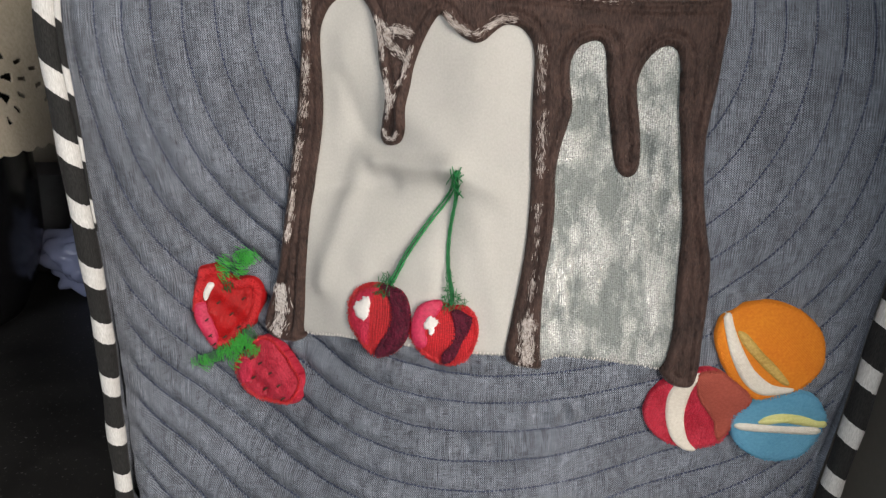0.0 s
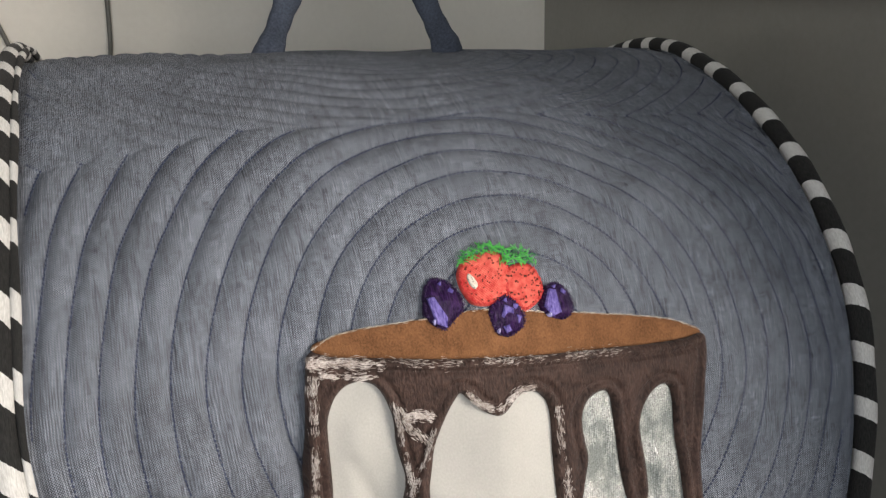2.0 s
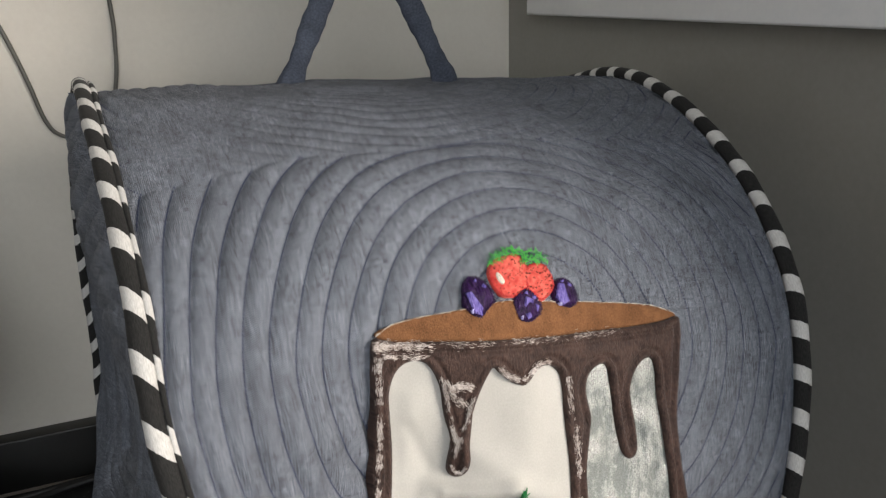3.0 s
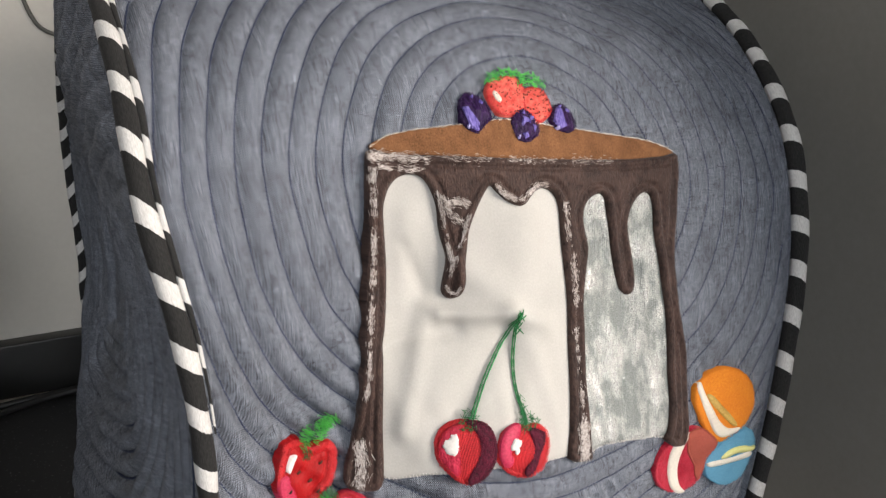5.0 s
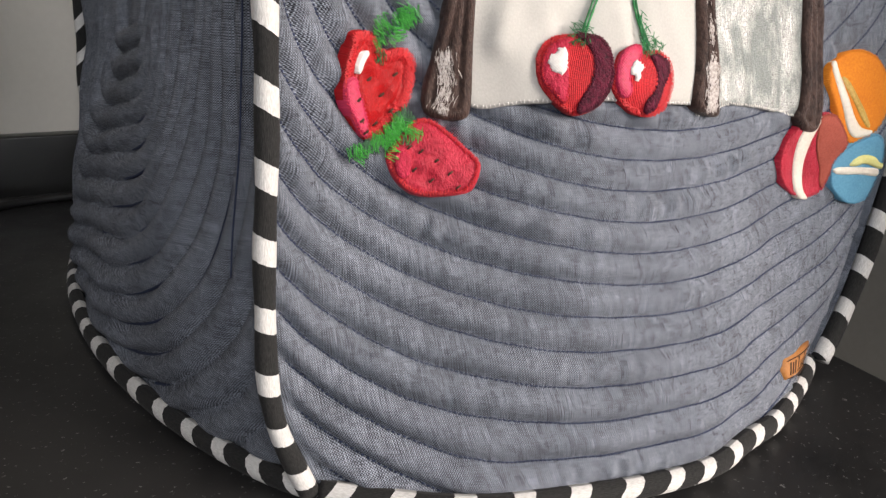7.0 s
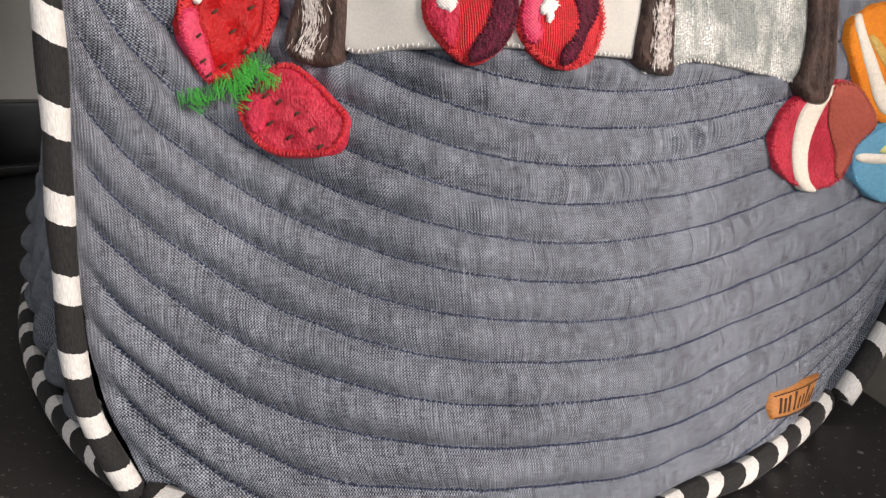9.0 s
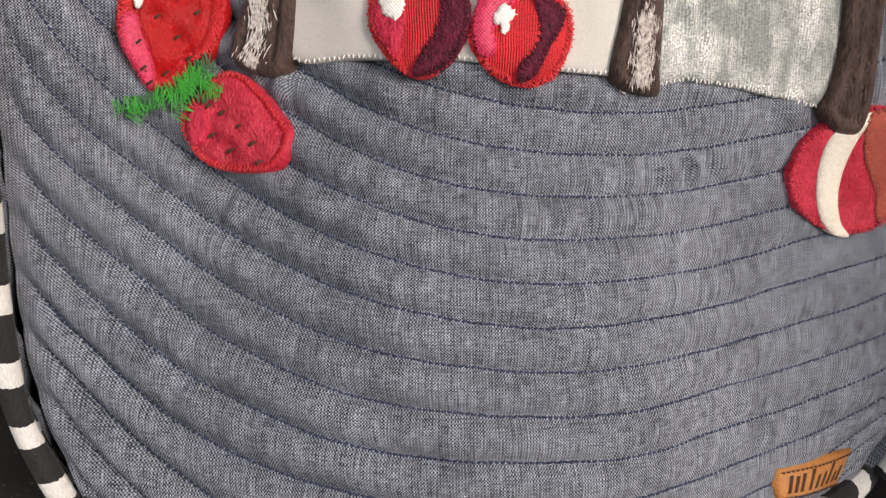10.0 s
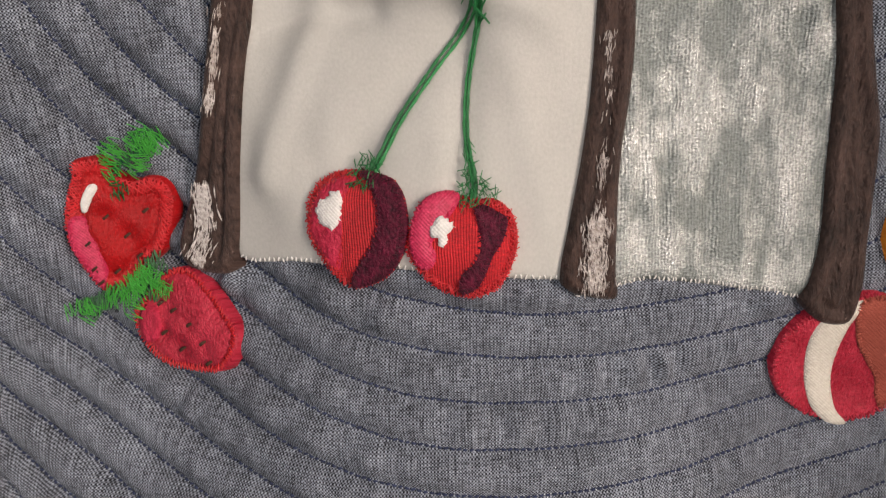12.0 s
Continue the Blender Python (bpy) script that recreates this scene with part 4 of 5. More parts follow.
CHERRY1 = [(-46.8, 141.9), (-45.9, 146.4), (-43.2, 150.2), (-39.4, 152.5), (-35, 153.4), (-30.8, 153.1), (-26.7, 152.3), (-24.3, 151), (-22.5, 148.1), (-21.8, 143.9), (-22.1, 139.6), (-23.5, 135.7), (-26.1, 132), (-29.7, 129.2), (-34, 127.5), (-37.5, 127.9), (-41.1, 130.4), (-44.3, 133.9), (-46.3, 137.5)]
CHERRY1_DARK = [(-32.2, 153), (-26.7, 152.3), (-24.3, 151), (-22.5, 148.1), (-21.8, 143.9), (-22.1, 139.6), (-23.5, 135.7), (-26.1, 132), (-29.7, 129.2), (-34.7, 127.6), (-35.3, 129.7), (-33, 133.8), (-30.3, 137.8), (-28.7, 142.3), (-28.8, 146.6), (-30.2, 150.1)]
CHERRY1_PINK = [(-45.6, 140.2), (-44.4, 145.3), (-41, 149.7), (-35.1, 152.2), (-33.7, 150.9), (-36, 147.3), (-35.9, 141.1), (-37.2, 134.7), (-39.4, 130.9), (-42.4, 134.1), (-44.9, 137)]
CHERRY1_WHITE = [(-43, 144.2), (-41.1, 146.3), (-39.6, 146.8), (-39.3, 147.6), (-37.4, 148.4), (-36.7, 146), (-37.1, 142.9), (-38.7, 140.2), (-40.2, 140.1), (-42.1, 141.2)]
CHERRY2 = [(-22.5, 137), (-21.3, 142.1), (-19.4, 146.4), (-16.7, 148.2), (-12.7, 149.5), (-10.1, 148.9), (-6.3, 148), (-2.4, 148), (0.8, 145.8), (2.3, 142.7), (2.7, 139), (1.7, 134.6), (-0.5, 130.1), (-3.4, 127.6), (-8.1, 126.3), (-12.7, 127.2), (-17.3, 129.5), (-20.8, 133.3)]
CHERRY2_PINK = [(-19.5, 145.2), (-16.7, 148.2), (-12.7, 149.5), (-10.1, 148.9), (-10.6, 146.5), (-13.6, 142.3), (-16.4, 138.5), (-15.4, 136.7), (-16.5, 133.5), (-19.2, 133.1), (-21.1, 136.5), (-21, 140.8)]
CHERRY2_DARK = [(-6.7, 145.9), (-4.4, 146.5), (-1.8, 145.2), (0.4, 143.4), (-0.9, 139.1), (-3, 136), (-4.7, 132.2), (-6.7, 129), (-10.1, 127.3), (-10.7, 128.3), (-10.2, 131.6), (-7.9, 134.2), (-6.3, 137.3), (-6, 141.1)]
CHERRY2_WHITE = [(-14.9, 143.5), (-13.6, 144.1), (-12.3, 143.3), (-11.2, 142.3), (-12.6, 140.8), (-12.9, 138.8), (-14.4, 138.2), (-15.3, 140), (-16.6, 140.4)]
STEM1 = [(-29.8, 154.2), (-23.3, 165.4), (-15.2, 176.6), (-7.8, 185.9), (-3.5, 193.4)]
STEM2 = [(-6.4, 150.6), (-8, 160.6), (-7.5, 171.5), (-4.8, 184.5), (-2.8, 193.4)]
STRAW_BIG = [(-116.3, 138.8), (-115, 144.6), (-112.7, 150.2), (-111.7, 153.8), (-107.5, 154.4), (-103.6, 153.3), (-100.7, 149.4), (-97.2, 147.5), (-93.6, 148.4), (-90, 148.1), (-87.2, 145.2), (-86.7, 141.6), (-87.9, 135.7), (-90.7, 129.7), (-94.8, 125.8), (-98.7, 122.1), (-102.8, 119.5), (-107.4, 119.2), (-110.5, 122.1), (-113.7, 127.8), (-115.8, 132.7)]
STRAW_BIG_PINK = [(-115.5, 139.4), (-111.6, 139.6), (-109.5, 134.8), (-108, 128.6), (-107, 124), (-108.1, 119.9), (-110.5, 122.1), (-113.7, 127.8), (-115.8, 132.7)]
STRAW_BIG_WHITE = [(-111.8, 144.1), (-109.6, 147.6), (-107.3, 148.4), (-106.7, 147.3), (-108.7, 144.5), (-110.6, 141.3), (-111.8, 141.4)]
STRAW_SMALL = [(-99.6, 111.8), (-98.3, 114.7), (-93.1, 120), (-88.2, 124.5), (-83.3, 125.2), (-79, 122.8), (-75.6, 119.8), (-72.2, 116.2), (-68.9, 112.7), (-68.1, 109.5), (-70.2, 104.3), (-73.3, 101.2), (-80.4, 99.8), (-87.4, 99.8), (-92.6, 101.3), (-97.3, 106)]
STRAW_SMALL_LIT = [(-97.2, 111.8), (-95, 114.8), (-92.4, 114.2), (-91.1, 110.7), (-92.2, 106.3), (-95.1, 105.4), (-96.8, 107.5)]
GREEN_C = [(-102.7, 157.4), (-100, 159.7), (-94.8, 159.9), (-88.1, 159), (-87.8, 156.1), (-92.7, 153.3), (-96.7, 150.4), (-100, 144.6), (-103.1, 144), (-101.3, 149.9)]
GREEN_D = [(-112.7, 114.1), (-111.8, 117.7), (-103.6, 118.5), (-97.7, 125), (-90, 127.5), (-90.4, 122.3), (-87, 121.2), (-94.1, 115.6), (-100.7, 114.7), (-106.9, 114.2)]
MAC_ORANGE = [(89.6, 130.1), (90.6, 139.3), (95.2, 143), (100.8, 145.1), (108.6, 145.5), (117.1, 142.4), (124.4, 136.7), (129, 129.7), (130.6, 120.1), (127.4, 112.8), (120.8, 108.1), (109.3, 105.8), (102.2, 109.7), (95.3, 118.4)]
MAC_ORANGE_CREAM = [(91.5, 140.2), (93.7, 141.6), (95.7, 136), (99.1, 128.5), (104.6, 120), (112.4, 112.9), (121, 110.2), (118.6, 108.3), (108.8, 108.6), (101.2, 115.3), (95.3, 125.5), (92.6, 134.1)]
MAC_ORANGE_GOLD = [(96.8, 134.9), (100.4, 133.7), (106.7, 126.8), (113.1, 120.4), (118.8, 113), (116.7, 112.4), (110.3, 118.2), (103.8, 124.8), (98.8, 130.6)]
MAC_RED = [(66.1, 101.5), (66.9, 109.3), (70.7, 114.4), (77.4, 119.3), (84.4, 121.5), (90.8, 120.7), (99.1, 114.9), (105.9, 106.7), (101.9, 98.6), (100.9, 90.6), (97.3, 84.4), (88.6, 82.5), (79.3, 85.1), (72, 90), (67.5, 96.2)]
MAC_RED_RUST = [(84.1, 119.1), (90.8, 120.7), (99.1, 114.9), (106.1, 105.8), (101.4, 97.3), (100.7, 92), (97.1, 85.7), (94.8, 89.7), (93.7, 95.1), (89.4, 102.2), (85.5, 109.6)]
MAC_RED_CREAM = [(82, 119.1), (85.7, 119.5), (82.9, 112.6), (81.7, 102.8), (82.3, 94.6), (84.8, 86.6), (88.2, 82), (82.9, 83), (77.8, 88.6), (74.6, 98), (74.1, 108.9), (76.8, 115.5)]
MAC_BLUE = [(100.7, 92), (100.5, 97.4), (105.4, 103.4), (113.5, 106.9), (124, 108.3), (131.2, 104.4), (137.4, 94), (137.7, 89.8), (136.6, 81.9), (132, 75.4), (122.8, 74.4), (113.1, 77.1), (104, 84)]
MAC_BLUE_CREAM = [(103.1, 94.5), (118.1, 92.7), (134.4, 89), (135.3, 85.3), (118.7, 89), (103.6, 91.3)]
MAC_BLUE_YELLOW = [(110, 94.9), (112.8, 97.9), (118.1, 98.9), (126.1, 96.8), (133.6, 92.6), (137.6, 91.2), (137.5, 88.5), (129.5, 91), (120, 94.2), (113.5, 93.9)]
LABEL = [(78, 19.9), (114, 17.8), (118.7, 6.3), (81.5, 11.6)]
CAKE_RIM = TAN_TOP[:13]


def cake(cover):
    """The slice of cake: sponge sides, chocolate glaze with drips, and the top."""
    ob = patch("cake_front", WHITE_PANEL, .0004, .0008, WHITE_VELVET, cover, "off-white velvet side of the cake with slack folds", .0016)
    edge_stitches(WHITE_PANEL, WHITE_COTTON, ob, .0010, .0012, .0014, .0003)
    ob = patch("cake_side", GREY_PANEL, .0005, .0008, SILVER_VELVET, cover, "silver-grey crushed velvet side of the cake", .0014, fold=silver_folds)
    edge_stitches(GREY_PANEL, WHITE_COTTON, ob, .0011, .0011, .0011, .00026)
    patch("cake_top", TAN_TOP, .0008, .0006, TAN, cover, "tan suede top of the cake with a cream edge")
    flecks("cream_edge", CAKE_RIM, CREAM_FELT, cover, .0010, 420, .00022, (.0010, .0022), "cream raw edge of the tan suede")
    glaze = CHOC_OUTER_LEFT + WHITE_ARCHES + WHITE_ARCHES2 + CHOC_FOOT_MID + GREY_ARCHES + CHOC_OUTER_RIGHT + CHOC_TOP
    ob = patch("chocolate_glaze", glaze, .0024, .0016, CHOCOLATE, cover, "dark brown velvet glaze running down in drips", .0010, soft=.0014, seam=.0038)
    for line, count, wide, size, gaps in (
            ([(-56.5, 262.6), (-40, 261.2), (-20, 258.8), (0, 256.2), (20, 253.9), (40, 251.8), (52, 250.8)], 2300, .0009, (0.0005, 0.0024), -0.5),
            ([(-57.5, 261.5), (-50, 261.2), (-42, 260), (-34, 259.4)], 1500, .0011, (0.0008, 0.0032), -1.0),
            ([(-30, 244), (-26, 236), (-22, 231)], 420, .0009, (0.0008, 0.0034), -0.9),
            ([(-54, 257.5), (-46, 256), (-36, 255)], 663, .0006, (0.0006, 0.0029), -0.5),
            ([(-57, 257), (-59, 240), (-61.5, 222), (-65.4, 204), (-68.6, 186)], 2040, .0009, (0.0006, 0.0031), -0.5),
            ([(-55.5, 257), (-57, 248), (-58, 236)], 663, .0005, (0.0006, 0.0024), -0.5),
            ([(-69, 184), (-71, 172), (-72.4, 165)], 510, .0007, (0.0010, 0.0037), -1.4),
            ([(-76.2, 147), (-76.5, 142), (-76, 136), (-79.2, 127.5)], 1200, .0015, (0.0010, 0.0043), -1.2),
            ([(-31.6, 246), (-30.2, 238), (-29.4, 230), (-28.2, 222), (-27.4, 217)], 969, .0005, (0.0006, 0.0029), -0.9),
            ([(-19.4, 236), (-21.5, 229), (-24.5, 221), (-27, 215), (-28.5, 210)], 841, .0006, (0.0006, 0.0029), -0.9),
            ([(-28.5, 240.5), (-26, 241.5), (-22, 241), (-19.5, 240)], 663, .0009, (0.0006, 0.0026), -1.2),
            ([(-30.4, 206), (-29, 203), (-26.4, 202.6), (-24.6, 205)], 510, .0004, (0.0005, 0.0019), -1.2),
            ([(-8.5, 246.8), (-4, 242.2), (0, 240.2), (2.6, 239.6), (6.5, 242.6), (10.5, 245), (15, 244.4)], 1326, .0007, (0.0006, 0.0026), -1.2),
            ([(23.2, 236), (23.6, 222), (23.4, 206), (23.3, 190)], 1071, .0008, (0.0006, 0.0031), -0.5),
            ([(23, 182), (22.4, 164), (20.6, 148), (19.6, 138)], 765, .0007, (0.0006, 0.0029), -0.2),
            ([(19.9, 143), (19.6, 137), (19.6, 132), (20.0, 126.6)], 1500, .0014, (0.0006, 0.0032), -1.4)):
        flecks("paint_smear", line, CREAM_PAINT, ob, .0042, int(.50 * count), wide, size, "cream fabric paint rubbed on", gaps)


def blueberry(cover, outline, facets, label):
    """Crumpled dark velvet berry with bright satin facets and painted glints, given in shares of its width and height.
    """
    crease = lambda a, b: .0008 * np.sin(620 * a + 300 * b) * np.sin(540 * b - 260 * a)
    ob = patch("blueberry", outline, .0012, .0024, PURPLE, cover, label, .0009, soft=.0020, jag=.0003, fold=crease)
    m = np.array(outline, float)
    low, size = m.min(0), np.ptp(m, axis=0)
    # small highlights on the creases, painted as violet patches
    glints = ((((.12, .20), (.22, .24), (.18, .12)), PALE_VIOLET), (((.70, .78), (.80, .70), (.74, .64), (.64, .70)), VIOLET), (((.42, .88), (.52, .92), (.50, .82)), VIOLET))
    for facet, mat in tuple(facets) + glints:
        patch("lit_facet", [tuple(low + size * np.array(p)) for p in facet], .0034, .0004, mat, ob, "lighter violet facet", .0008, smooth=False, jag=.0002)
    edge_stitches(outline, PURPLE, ob, .0022, .0012, .0006, .0003)


def shrunk(outline, scale, dx=0, dy=0):
    m = np.array(outline, float)
    c = m.mean(0)
    return [tuple(p) for p in (m - c) * scale + c + (dx, dy)]


def topping(cover):
    for outline, leaf, n in ((SBERRY1, GREEN_A, 70), (SBERRY2, GREEN_B, 60)):
        ob = patch("strawberry_half", outline, .0010, .0012, PRINT_RED, cover, "printed red cotton strawberry with dark pips", .0013)
        m = np.array(outline, float)
        pips = np.random.uniform(m.min(0), m.max(0), (160, 2))
        pips = pips[inside(pips, np.array(shrunk(outline, .86)))][:60] / 1000
        way = np.tile(np.array((0.0, -.3, 1.0)) / 1.044, (len(pips), 1))
        tagged(part("pip", stitch_mesh(on_cloth(pips, .0023), way, panel_normal(pips[:, 0], pips[:, 1]), .0008, .00045), BURNT, ob, "dark printed pips"), kind="stuff")
        scribble("leaf_embroidery", leaf, GREEN_THREAD, ob, .0024, n, .0030, .00024, .75, "green thread leaves")
        scribble("leaf_shadow", leaf, DARK_GREEN_THREAD, ob, .0022, n // 2, .0030, .00024, .75)
        edge_stitches(outline, RED_THREAD, ob, .0018, .0020, .0007, .00022, slope=.9)
    patch("highlight", [(-1.5, 285), (-.2, 283.5), (.6, 281), (-.6, 279.8), (-2, 281.5), (-2.4, 284)], .0023, .0004, CREAM_FELT, cover, "white printed shine", .0008)
    blueberry(cover, BERRY1, [(((.10, .62), (.26, .64), (.52, .22), (.48, .06), (.22, .14)), VIOLET), (((.26, .30), (.36, .34), (.42, .20), (.34, .12)), PALE_VIOLET)], "dark purple velvet blueberry with violet facets")
    blueberry(cover, BERRY2, [(((.28, .52), (.42, .76), (.66, .66), (.62, .44), (.44, .36)), VIOLET), (((.30, .26), (.46, .30), (.52, .14), (.38, .10)), VIOLET), (((.72, .5), (.84, .44), (.76, .28)), VIOLET)], "dark purple velvet blueberry in front")
    blueberry(cover, BERRY3, [(((.06, .42), (.30, .84), (.50, .78), (.52, .20), (.28, .12)), VIOLET), (((.12, .48), (.30, .80), (.34, .56), (.22, .36)), PALE_VIOLET)], "dark purple velvet blueberry with a pale facet")


def stalk(line, mat, parent, height=.0022):
    ab = spline(np.array(line, float) / 1000, .0016)
    n = len(ab)
    wide = .00036 + .00015 * np.linspace(1, 0, n) ** 4 + .00008 * np.sin(np.arange(n) * 2.1)
    return part("stalk", tube(on_cloth(ab, np.full(n, height)), wide, 8, flat=.8), mat, parent, "satin-stitched green stalk")


def cherries(cover):
    pair = patch("cherry", CHERRY1, .0014, .0030, CHERRY_RED, cover, "padded red jersey cherry with a wine shadow side", .0014, soft=.0045)
    patch("shadow_side", CHERRY1_DARK, .0034, .0010, WINE, pair, "wine-red velvet", .0012)
    patch("light_side", CHERRY1_PINK, .0035, .0010, RASPBERRY, pair, "raspberry velvet", .0012)
    edge_stitches(CHERRY1_PINK, RED_THREAD, pair, .0040, .0012, .0007, .00022, slope=.8)
    patch("shine", CHERRY1_WHITE, .0046, .0007, WHITE_COTTON, pair, "white cotton scrap", .0008, jag=.0004)
    edge_stitches(CHERRY1, RED_THREAD, pair, .0027, .0024, .0005, .00028, slope=.7)
    edge_stitches(CHERRY1_DARK, WINE, pair, .0041, .0022, .0005, .0003, slope=.7)
    stem = [(-31.8, 151.0)] + STEM1
    stalk(stem, DARK_GREEN_THREAD, pair)
    stalk([(p[0] + .9, p[1] - .6) for p in stem], STALK_GREEN, pair, .0019)
    scribble("stalk_foot", [(-36, 150.5), (-34, 154), (-31, 157), (-27, 154), (-29, 150), (-32, 149)], DARK_GREEN_THREAD, pair, .0034, 60, .0026, .00022, .8)
    two = patch("cherry", CHERRY2, .0014, .0030, CHERRY_RED, cover, "padded bright red ribbed cherry with a pink side", .0014, soft=.0045)
    patch("shadow_side", CHERRY2_DARK, .0037, .0007, WINE, two, "wine-red velvet", .0012)
    patch("light_side", CHERRY2_PINK, .0036, .0008, PINK_SATIN, two, "pink satin", .0012)
    edge_stitches(CHERRY2_PINK, PINK_SATIN, two, .0040, .0012, .0007, .00022, slope=.8)
    patch("shine", CHERRY2_WHITE, .0045, .0007, WHITE_COTTON, two, "white cotton scrap", .0008, jag=.0004)
    edge_stitches(CHERRY2, RED_THREAD, two, .0027, .0024, .0005, .00028, slope=.7)
    edge_stitches(CHERRY2_DARK, WINE, two, .0042, .0020, .0006, .0003)
    stem = [(-7.4, 147.0)] + STEM2
    stalk(stem, DARK_GREEN_THREAD, two)
    stalk([(p[0] - .7, p[1]) for p in stem], STALK_GREEN, two, .0019)
    scribble("stalk_foot", [(-10, 147), (-9.5, 156), (-7.5, 160), (-5.5, 153), (-1.5, 148.5), (-6, 146.5)], DARK_GREEN_THREAD, two, .0034, 80, .0028, .00022, .9)
    scribble("stalk_top", [(-6.5, 190), (-4.5, 194), (-2.5, 193), (-3.5, 186), (-5.5, 184)], DARK_GREEN_THREAD, two, .0028, 12, .0050, .0005, 1.3)


def dimpled(places, deep=.0015, wide=.0026):
    """A fold function that pulls the cloth in at the stitched pips."""
    def fold(a, b):
        h = 0 * a
        for x, y in places:
            h = h - deep * np.exp(-(((a - x / 1000) ** 2 + (b - y / 1000) ** 2) / wide**2))
        return h + .0005 * np.sin(330 * a + 120 * b) * np.sin(270 * b)
    return fold


def pips(places, parent, height):
    ab = np.array(places, float) / 1000
    way = np.tile(np.array((.8, 0, .6)), (len(ab), 1))
    tagged(part("pip", stitch_mesh(on_cloth(ab, height), way, panel_normal(ab[:, 0], ab[:, 1]), .0022, .0007), BURNT, parent, "dark stitched pips"), kind="stuff")


def strawberries(cover):
    seeds = [(-94.5, 140), (-100.5, 133.5), (-111.5, 131.5), (-110, 124.5), (-97, 128), (-104, 124), (-106, 139)]
    big = patch("strawberry", STRAW_BIG, .0010, .0034, RED_VELVET, cover, "padded red velvet strawberry with a pink edge", .0011, soft=.0040, fold=dimpled(seeds), seam=.0042)
    patch("pink_side", STRAW_BIG_PINK, .0030, .0009, PINK_SATIN, big, "raspberry pink satin", .0012)
    edge_stitches(STRAW_BIG_PINK, PINK_SATIN, big, .0036, .0014, .0007, .00024, slope=.8)
    pips([(-111.6, 132.5), (-110.4, 125.5), (-108.6, 121.5)], big, .0040)
    patch("shine", STRAW_BIG_WHITE, .0042, .0006, WHITE_COTTON, big, "white cotton scrap", .0008)
    edge_stitches(STRAW_BIG, RED_THREAD, big, .0029, .0044, .0006, .00028, slope=.8)
    edge_stitches(STRAW_BIG, RED_THREAD, big, .0028, .0036, .0008, .00028, slope=.5)
    pips(seeds, big, .0032)
    loops("leaf_embroidery", shrunk(GREEN_C, 1.25), GREEN_THREAD, big, .0036, 15, .0024, .00013, .9, "loose bright green thread leaves")
    loops("leaf_shadow", GREEN_C, DARK_GREEN_THREAD, big, .0032, 9, .0016, .00015, .7)
    seeds = [(-87, 114), (-82, 111), (-78, 107), (-76, 102.5), (-84.5, 104.5), (-90, 108), (-91, 115.5)]
    small = patch("strawberry", STRAW_SMALL, .0010, .0031, ROSE_VELVET, cover, "padded rose-red velvet strawberry with dark pips", .0011, soft=.0040, fold=dimpled(seeds))
    edge_stitches(STRAW_SMALL, RED_THREAD, small, .0026, .0018, .0005, .00028)
    # sheen of the rose velvet, laid on as a paler raspberry patch
    patch("sheen_spot", STRAW_SMALL_LIT, .0036, .0004, RASPBERRY, small, "paler velvet patch standing in for sheen", .0010)
    pips(seeds, small, .0030)
    loops("leaf_embroidery", shrunk(GREEN_D, 1.15), GREEN_THREAD, small, .0042, 20, .0026, .00013, .45, "loose green thread leaves")
    loops("leaf_shadow", GREEN_D, MOSS_THREAD, small, .0036, 9, .0020, .00018, .4)


def macarons(cover):
    ob = patch("macaron", MAC_RED, .0012, .0007, ROSE_VELVET, cover, "rose-red velvet macaron with a rust felt shell", .0016, soft=.0018)
    patch("shell", MAC_RED_RUST, .0021, .0004, RUST_FELT, ob, "rust-brown felt")
    patch("cream", MAC_RED_CREAM, .0021, .0005, CREAM_FELT, ob, "cream felt filling")
    edge_stitches(MAC_RED, ROSE_VELVET, ob, .0019, .0016, .0009, .0004)
    edge_stitches(MAC_RED_RUST, RUST_FELT, ob, .0025, .0014, .0010, .0003)
    ob = patch("macaron", MAC_ORANGE, .0015, .0006, ORANGE_FELT, cover, "bright orange felt macaron with cream filling", .0016, soft=.0018)
    edge_stitches(MAC_ORANGE, ORANGE_FELT, ob, .0021, .0014, .0011, .00028)
    patch("cream", MAC_ORANGE_CREAM, .0022, .0004, CREAM_FELT, ob, "cream felt filling")
    patch("print", MAC_ORANGE_GOLD, .0022, .0002, GOLD_PAINT, ob, "dull gold glitter print", .0012)
    ob = patch("macaron", MAC_BLUE, .0020, .0006, BLUE_FELT, cover, "sky-blue felt macaron with pale filling", .0016, soft=.0018)
    edge_stitches(MAC_BLUE, BLUE_FELT, ob, .0026, .0014, .0011, .00028)
    patch("cream", MAC_BLUE_CREAM, .0027, .0004, CREAM_FELT, ob, "cream felt strip")
    patch("filling", MAC_BLUE_YELLOW, .0030, .0005, YELLOW_FELT, ob, "pale yellow felt")


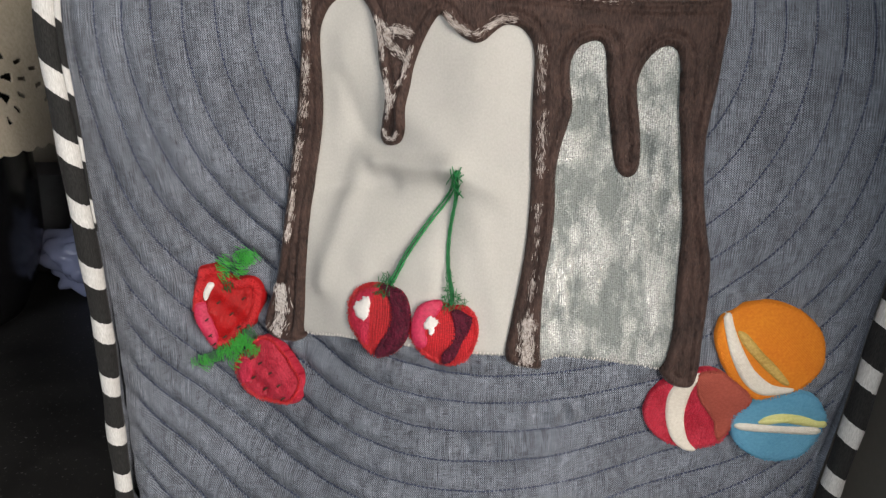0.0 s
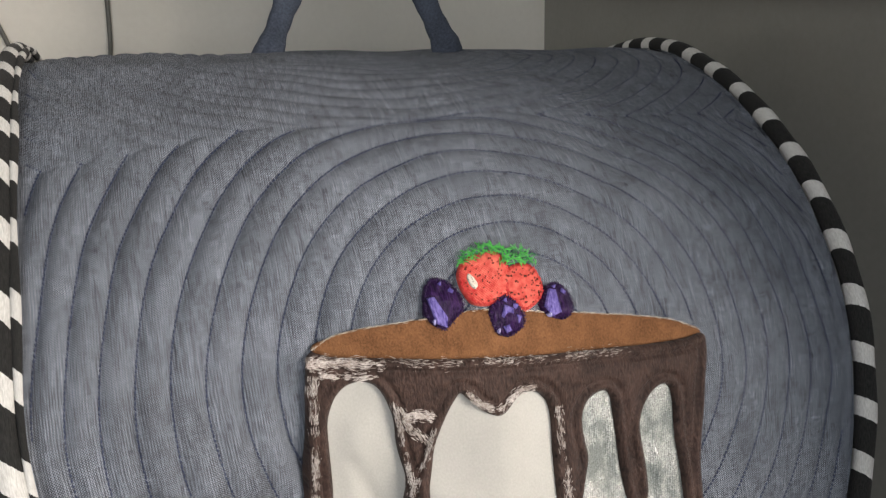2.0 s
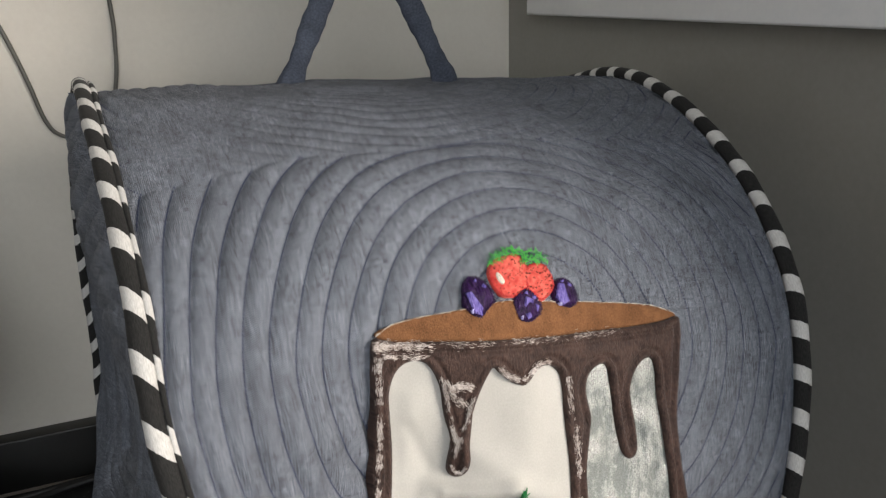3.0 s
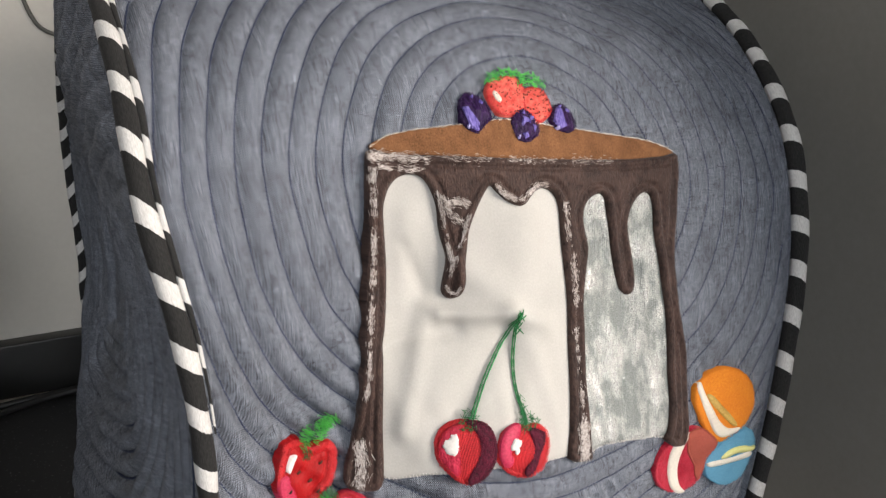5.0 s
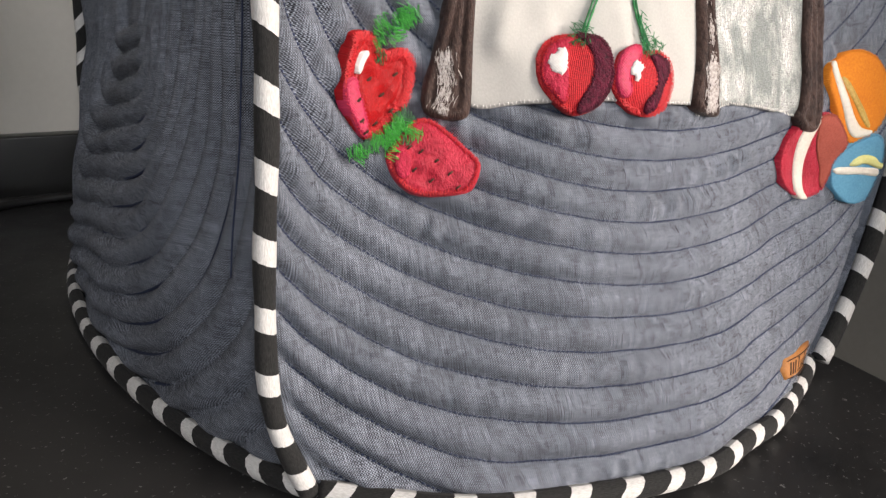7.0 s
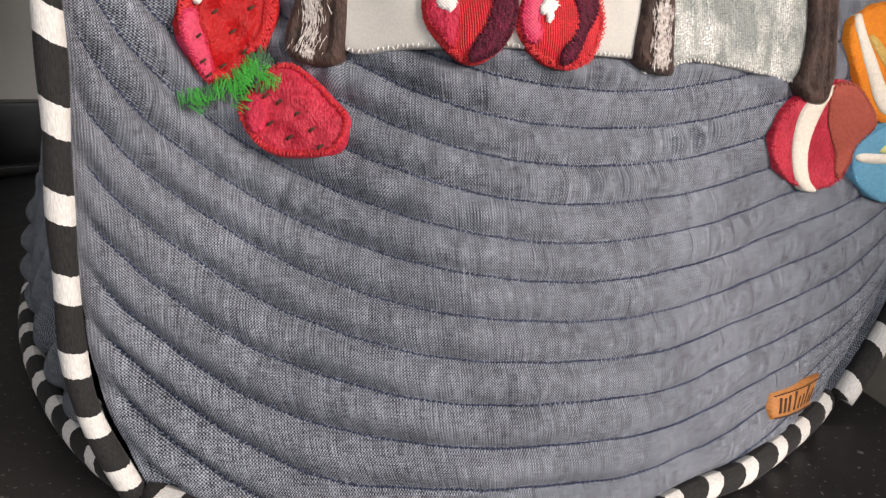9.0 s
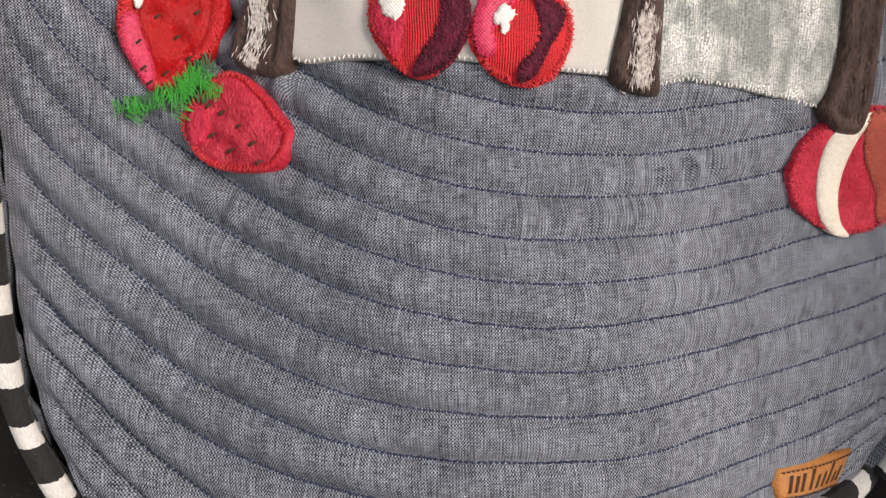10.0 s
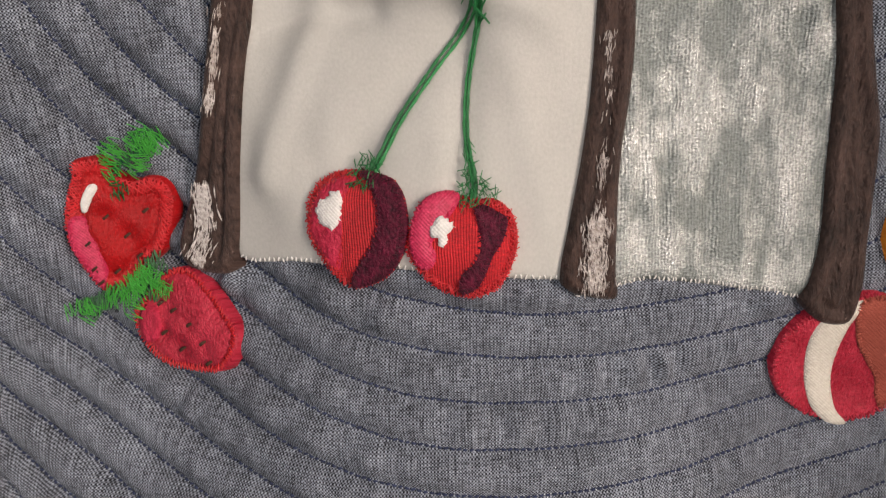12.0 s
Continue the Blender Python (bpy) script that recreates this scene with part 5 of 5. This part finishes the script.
def maker_label(cover):
    """Small leather tag; its branded mark is drawn as plain strokes."""
    ob = patch("leather_label", LABEL, .0006, .0006, LEATHER, cover, "small tan leather label with burnt marks", .0012, smooth=False)
    place = lambda u, v: tuple((1 - v) * ((1 - u) * np.array(LABEL[0]) + u * np.array(LABEL[1])) + v * ((1 - u) * np.array(LABEL[3]) + u * np.array(LABEL[2])))
    for u, tall in ((.12, .55), (.20, .5), (.28, .55), (.40, .62), (.50, .40), (.60, .42), (.70, .62), (.80, .3), (.88, .4)):
        bar = [place(u, .78 - tall), place(u + .045, .78 - tall), place(u + .03, .80), place(u - .015, .80)]
        patch("mark", bar, .0012, .0003, BURNT, ob, "", .0010, smooth=False)
    for v in (.08, .93):
        ab = np.array([place(u, v) for u in np.linspace(.04, .96, 18)]) / 1000
        p = on_cloth(ab, .0014)
        way = np.gradient(p, axis=0)
        way /= np.linalg.norm(way, axis=1, keepdims=True)
        tagged(part("label_stitching", stitch_mesh(p, way, panel_normal(ab[:, 0], ab[:, 1]), .0011, .0004), BURNT, ob, "dark stitching"), kind="stuff")


def mixer_cover():
    cover = thing("appliance_cover", "quilted blue-grey chambray cover with cake applique standing on the black table", "cover")
    long_panel(cover)
    side_panel(cover, False)
    side_panel(cover, True)
    quilt_stitches(cover)
    pipings(cover)
    handle(cover)
    cake(cover)
    topping(cover)
    cherries(cover)
    strawberries(cover)
    macarons(cover)
    maker_label(cover)


mixer_cover()


# ---- on the table, beside and behind the cover ----
def cable(name, line, radius, mat, label):
    ob = tagged(part(name, tube(spline(np.array(line, float), .006), radius, 8, side=(0, .3, 1)), mat), label, "cable")
    return ob


cable("power_cable", [(-.46, .634, .0032), (-.36, .632, .0032), (-.285, .634, .0032), (-.255, .657, .0032), (-.20, .676, .0032), (-.10, .680, .0032)], .0030, CABLE_BLACK, "black cable lying along the back of the table")
cable("power_cable", [(-.278, .664, .0032), (-.262, .670, .0032), (-.24, .674, .0032), (-.16, .684, .0032)], .0028, CABLE_BLACK, "black cable lying by the upstand")
cable("wall_cable", [(-.235, .7025, .50), (-.222, .7025, .42), (-.201, .7025, .353), (-.194, .7025, .328), (-.187, .7025, .300), (-.178, .7025, .288), (-.160, .7025, .284), (-.142, .7025, .295),
                     (-.133, .7025, .326), (-.130, .7025, .353), (-.1295, .7025, .382), (-.134, .7025, .45), (-.140, .7025, .52)], .0016, CABLE_GREY, "thin grey cable hanging in a loop on the wall")


def canister():
    ob = thing("canister", "round black enamel canister with a wide lid on the table", "canister", place=(-.425, .535, 0))
    part("body", turned([(.056, 0), (.064, .004), (.076, .026), (.086, .06), (.089, .10), (.088, .200)], 56), POT_BLACK, ob)
    part("lid", turned([(.086, .2005), (.092, .214), (.126, .234), (.138, .239), (.139, .244), (.130, .2475)], 56), POT_BLACK, ob)


canister()


def doily():
    """Felt doily laid over the lid: it hangs down all round, with cut-out flowers and a pinked edge."""
    rim, hang, cols, steps = .142, .104, 1240, 136
    turn = np.linspace(0, 2 * math.pi, cols, endpoint=False)
    rows = [0.0, .03, .06, .09] + list(np.linspace(.108, rim, 26)) + [rim + hang * k / steps for k in range(1, steps + 1)]
    verts, uv, hole = [], [], []
    for d in rows:
        over = max(d - rim, 0)
        share = over / hang
        edge = 1 + share**4 * (.05 * np.sin(2 * turn + 1) + .022 * np.abs(np.sin(38 * turn)) + .05 * np.sin(5 * turn))
        over = over * edge
        wave = .5 + .5 * np.cos(9 * turn + .8 * np.sin(3 * turn))
        r = min(d, rim) + .006 * (1 - np.exp(-over / .006)) + over * (.05 + .16 * wave)
        z = .2490 + np.where(over > 0, -over * (.985 - .03 * wave), 0) + .0008 * np.sin(7 * turn) * (d > .1)
        verts.append(np.stack([r * np.cos(turn), r * np.sin(turn), z], 1))
        uv.append(np.stack([d * np.cos(turn), d * np.sin(turn)], 1))
        cut = np.zeros(cols, bool)
        for k in range(13):
            along = (((turn - (-.60 + 2 * math.pi * k / 13)) + math.pi) % (2 * math.pi) - math.pi) * .150
            down = over - .054
            reach, way = np.hypot(along, down), np.arctan2(down, along)
            fan = np.abs(((way / (2 * math.pi) * 10 + .25) % 1) - .5)
            cut |= (reach > .0165) & (reach < .0235) & (fan < .06 + .018 * (reach - .0165) / .001)
            cut |= (np.hypot(along - .001, (down + .001) * .6) < .0026)
            cut |= (np.abs(reach - .0310) < .0026) & (np.abs(((way / (2 * math.pi) * 19) % 1) - .5) < .075) & (down > -.006) & (np.abs(along) > .012)
            cut |= (np.abs(along - .03) < .0040 * np.clip((d - .124) / .010, 0, 1)) & (d > .124) & (d < .134)
        hole.append(cut)
    verts, uv, hole = np.vstack(verts), np.vstack(uv), np.hstack(hole)
    k = np.arange(len(rows) * cols).reshape(len(rows), cols)
    nxt = np.roll(k, -1, 1)
    faces = np.stack([k[:-1], nxt[:-1], nxt[1:], k[1:]], -1).reshape(-1, 4)
    faces = faces[~hole[faces].any(1)]
    ob = part("doily", (verts, faces, uv), DOILY)
    ob.location = (-.425, .535, 0)
    thick = ob.modifiers.new("thickness", "SOLIDIFY")
    thick.thickness, thick.offset = .0014, 1
    tagged(ob, "cream felt doily with cut-out flowers draped over the canister", "doily")


doily()

mug = thing("mug", "black enamel mug with a bare metal rim standing on the doily", "mug", place=(-.392, .545, .2512))
part("body", turned([(.050, 0), (.060, .003), (.067, .014), (.069, .040), (.068, .108), (.065, .108), (.064, .04), (.050, .010)], 48), POT_BLACK, mug)
part("rim", turned([(.0690, .108), (.0694, .110), (.0670, .1125), (.0640, .111), (.0645, .108)], 48), SILVER, mug, "bare metal rim")

storage = tagged(flat_shaded(part("storage_box", box(-.62, -.285, .640, .684, .001, .085, .002), BOX_GREY)), "low dark grey box against the upstand", "box")

goblet = thing("glass_goblet", "greenish glass goblet holding beads, standing on the grey box", "goblet", place=(-.322, .662, .0855))
part("bowl", turned([(.004, .168), (.022, .176), (.038, .200), (.0405, .28), (.0395, .345), (.0375, .345), (.0385, .28), (.036, .203), (.020, .180), (.006, .174)], 40), GREEN_GLASS, goblet)
part("stem", turned([(.020, 0), (.020, .003), (.006, .010), (.005, .09), (.007, .1675)], 32), GREEN_GLASS, goblet)
rng = random.Random(5)
for k in range(30):
    bm = bmesh.new()
    size = rng.uniform(.0040, .0074)
    bmesh.ops.create_icosphere(bm, subdivisions=2, radius=size)
    w, up = rng.uniform(0, 6.3), .206 + .040 * rng.random() ** 1.4
    r = .0345 - size - rng.uniform(0, .006)
    bmesh.ops.translate(bm, verts=bm.verts[:], vec=(r * math.cos(w), r * math.sin(w), up))
    part("bead", bm, SILVER if k % 4 else BRONZE, goblet, "silver bead" if k % 4 else "brown bead")
for k in range(3):
    t = np.linspace(0, 1, 60)
    line = np.stack([.0315 * np.cos(7 * t + 2 * k), .0315 * np.sin(7 * t + 2 * k), .215 + .06 * t + .012 * np.sin(9 * t + k)], 1)
    part("string", tube(line, .0013, 6), STRING, goblet, "pale string")


def plastic_bag():
    """A crumpled clear bag with something purple in it."""
    ob = thing("plastic_bag", "crumpled clear bluish plastic bag on the table", "bag", place=(-.308, .588, .0305))
    bm = bmesh.new()
    bmesh.ops.create_icosphere(bm, subdivisions=5, radius=1)
    for v in bm.verts:
        n = noise.noise(v.co * 1.6) * .35 + abs(noise.noise(v.co * 2.6)) * .40 + abs(noise.noise(v.co * 6)) * .06
        v.co = Vector((v.co.x * .046, v.co.y * .030, max(v.co.z, -.8) * .036)) * (.85 + n)
        v.co.z = max(v.co.z, -.030)
    part("film", bm, BAG, ob)
    part("content", box(-.022, .002, -.012, .006, -.029, -.012, .003), BAG_PURPLE, ob, "purple packet inside")


plastic_bag()
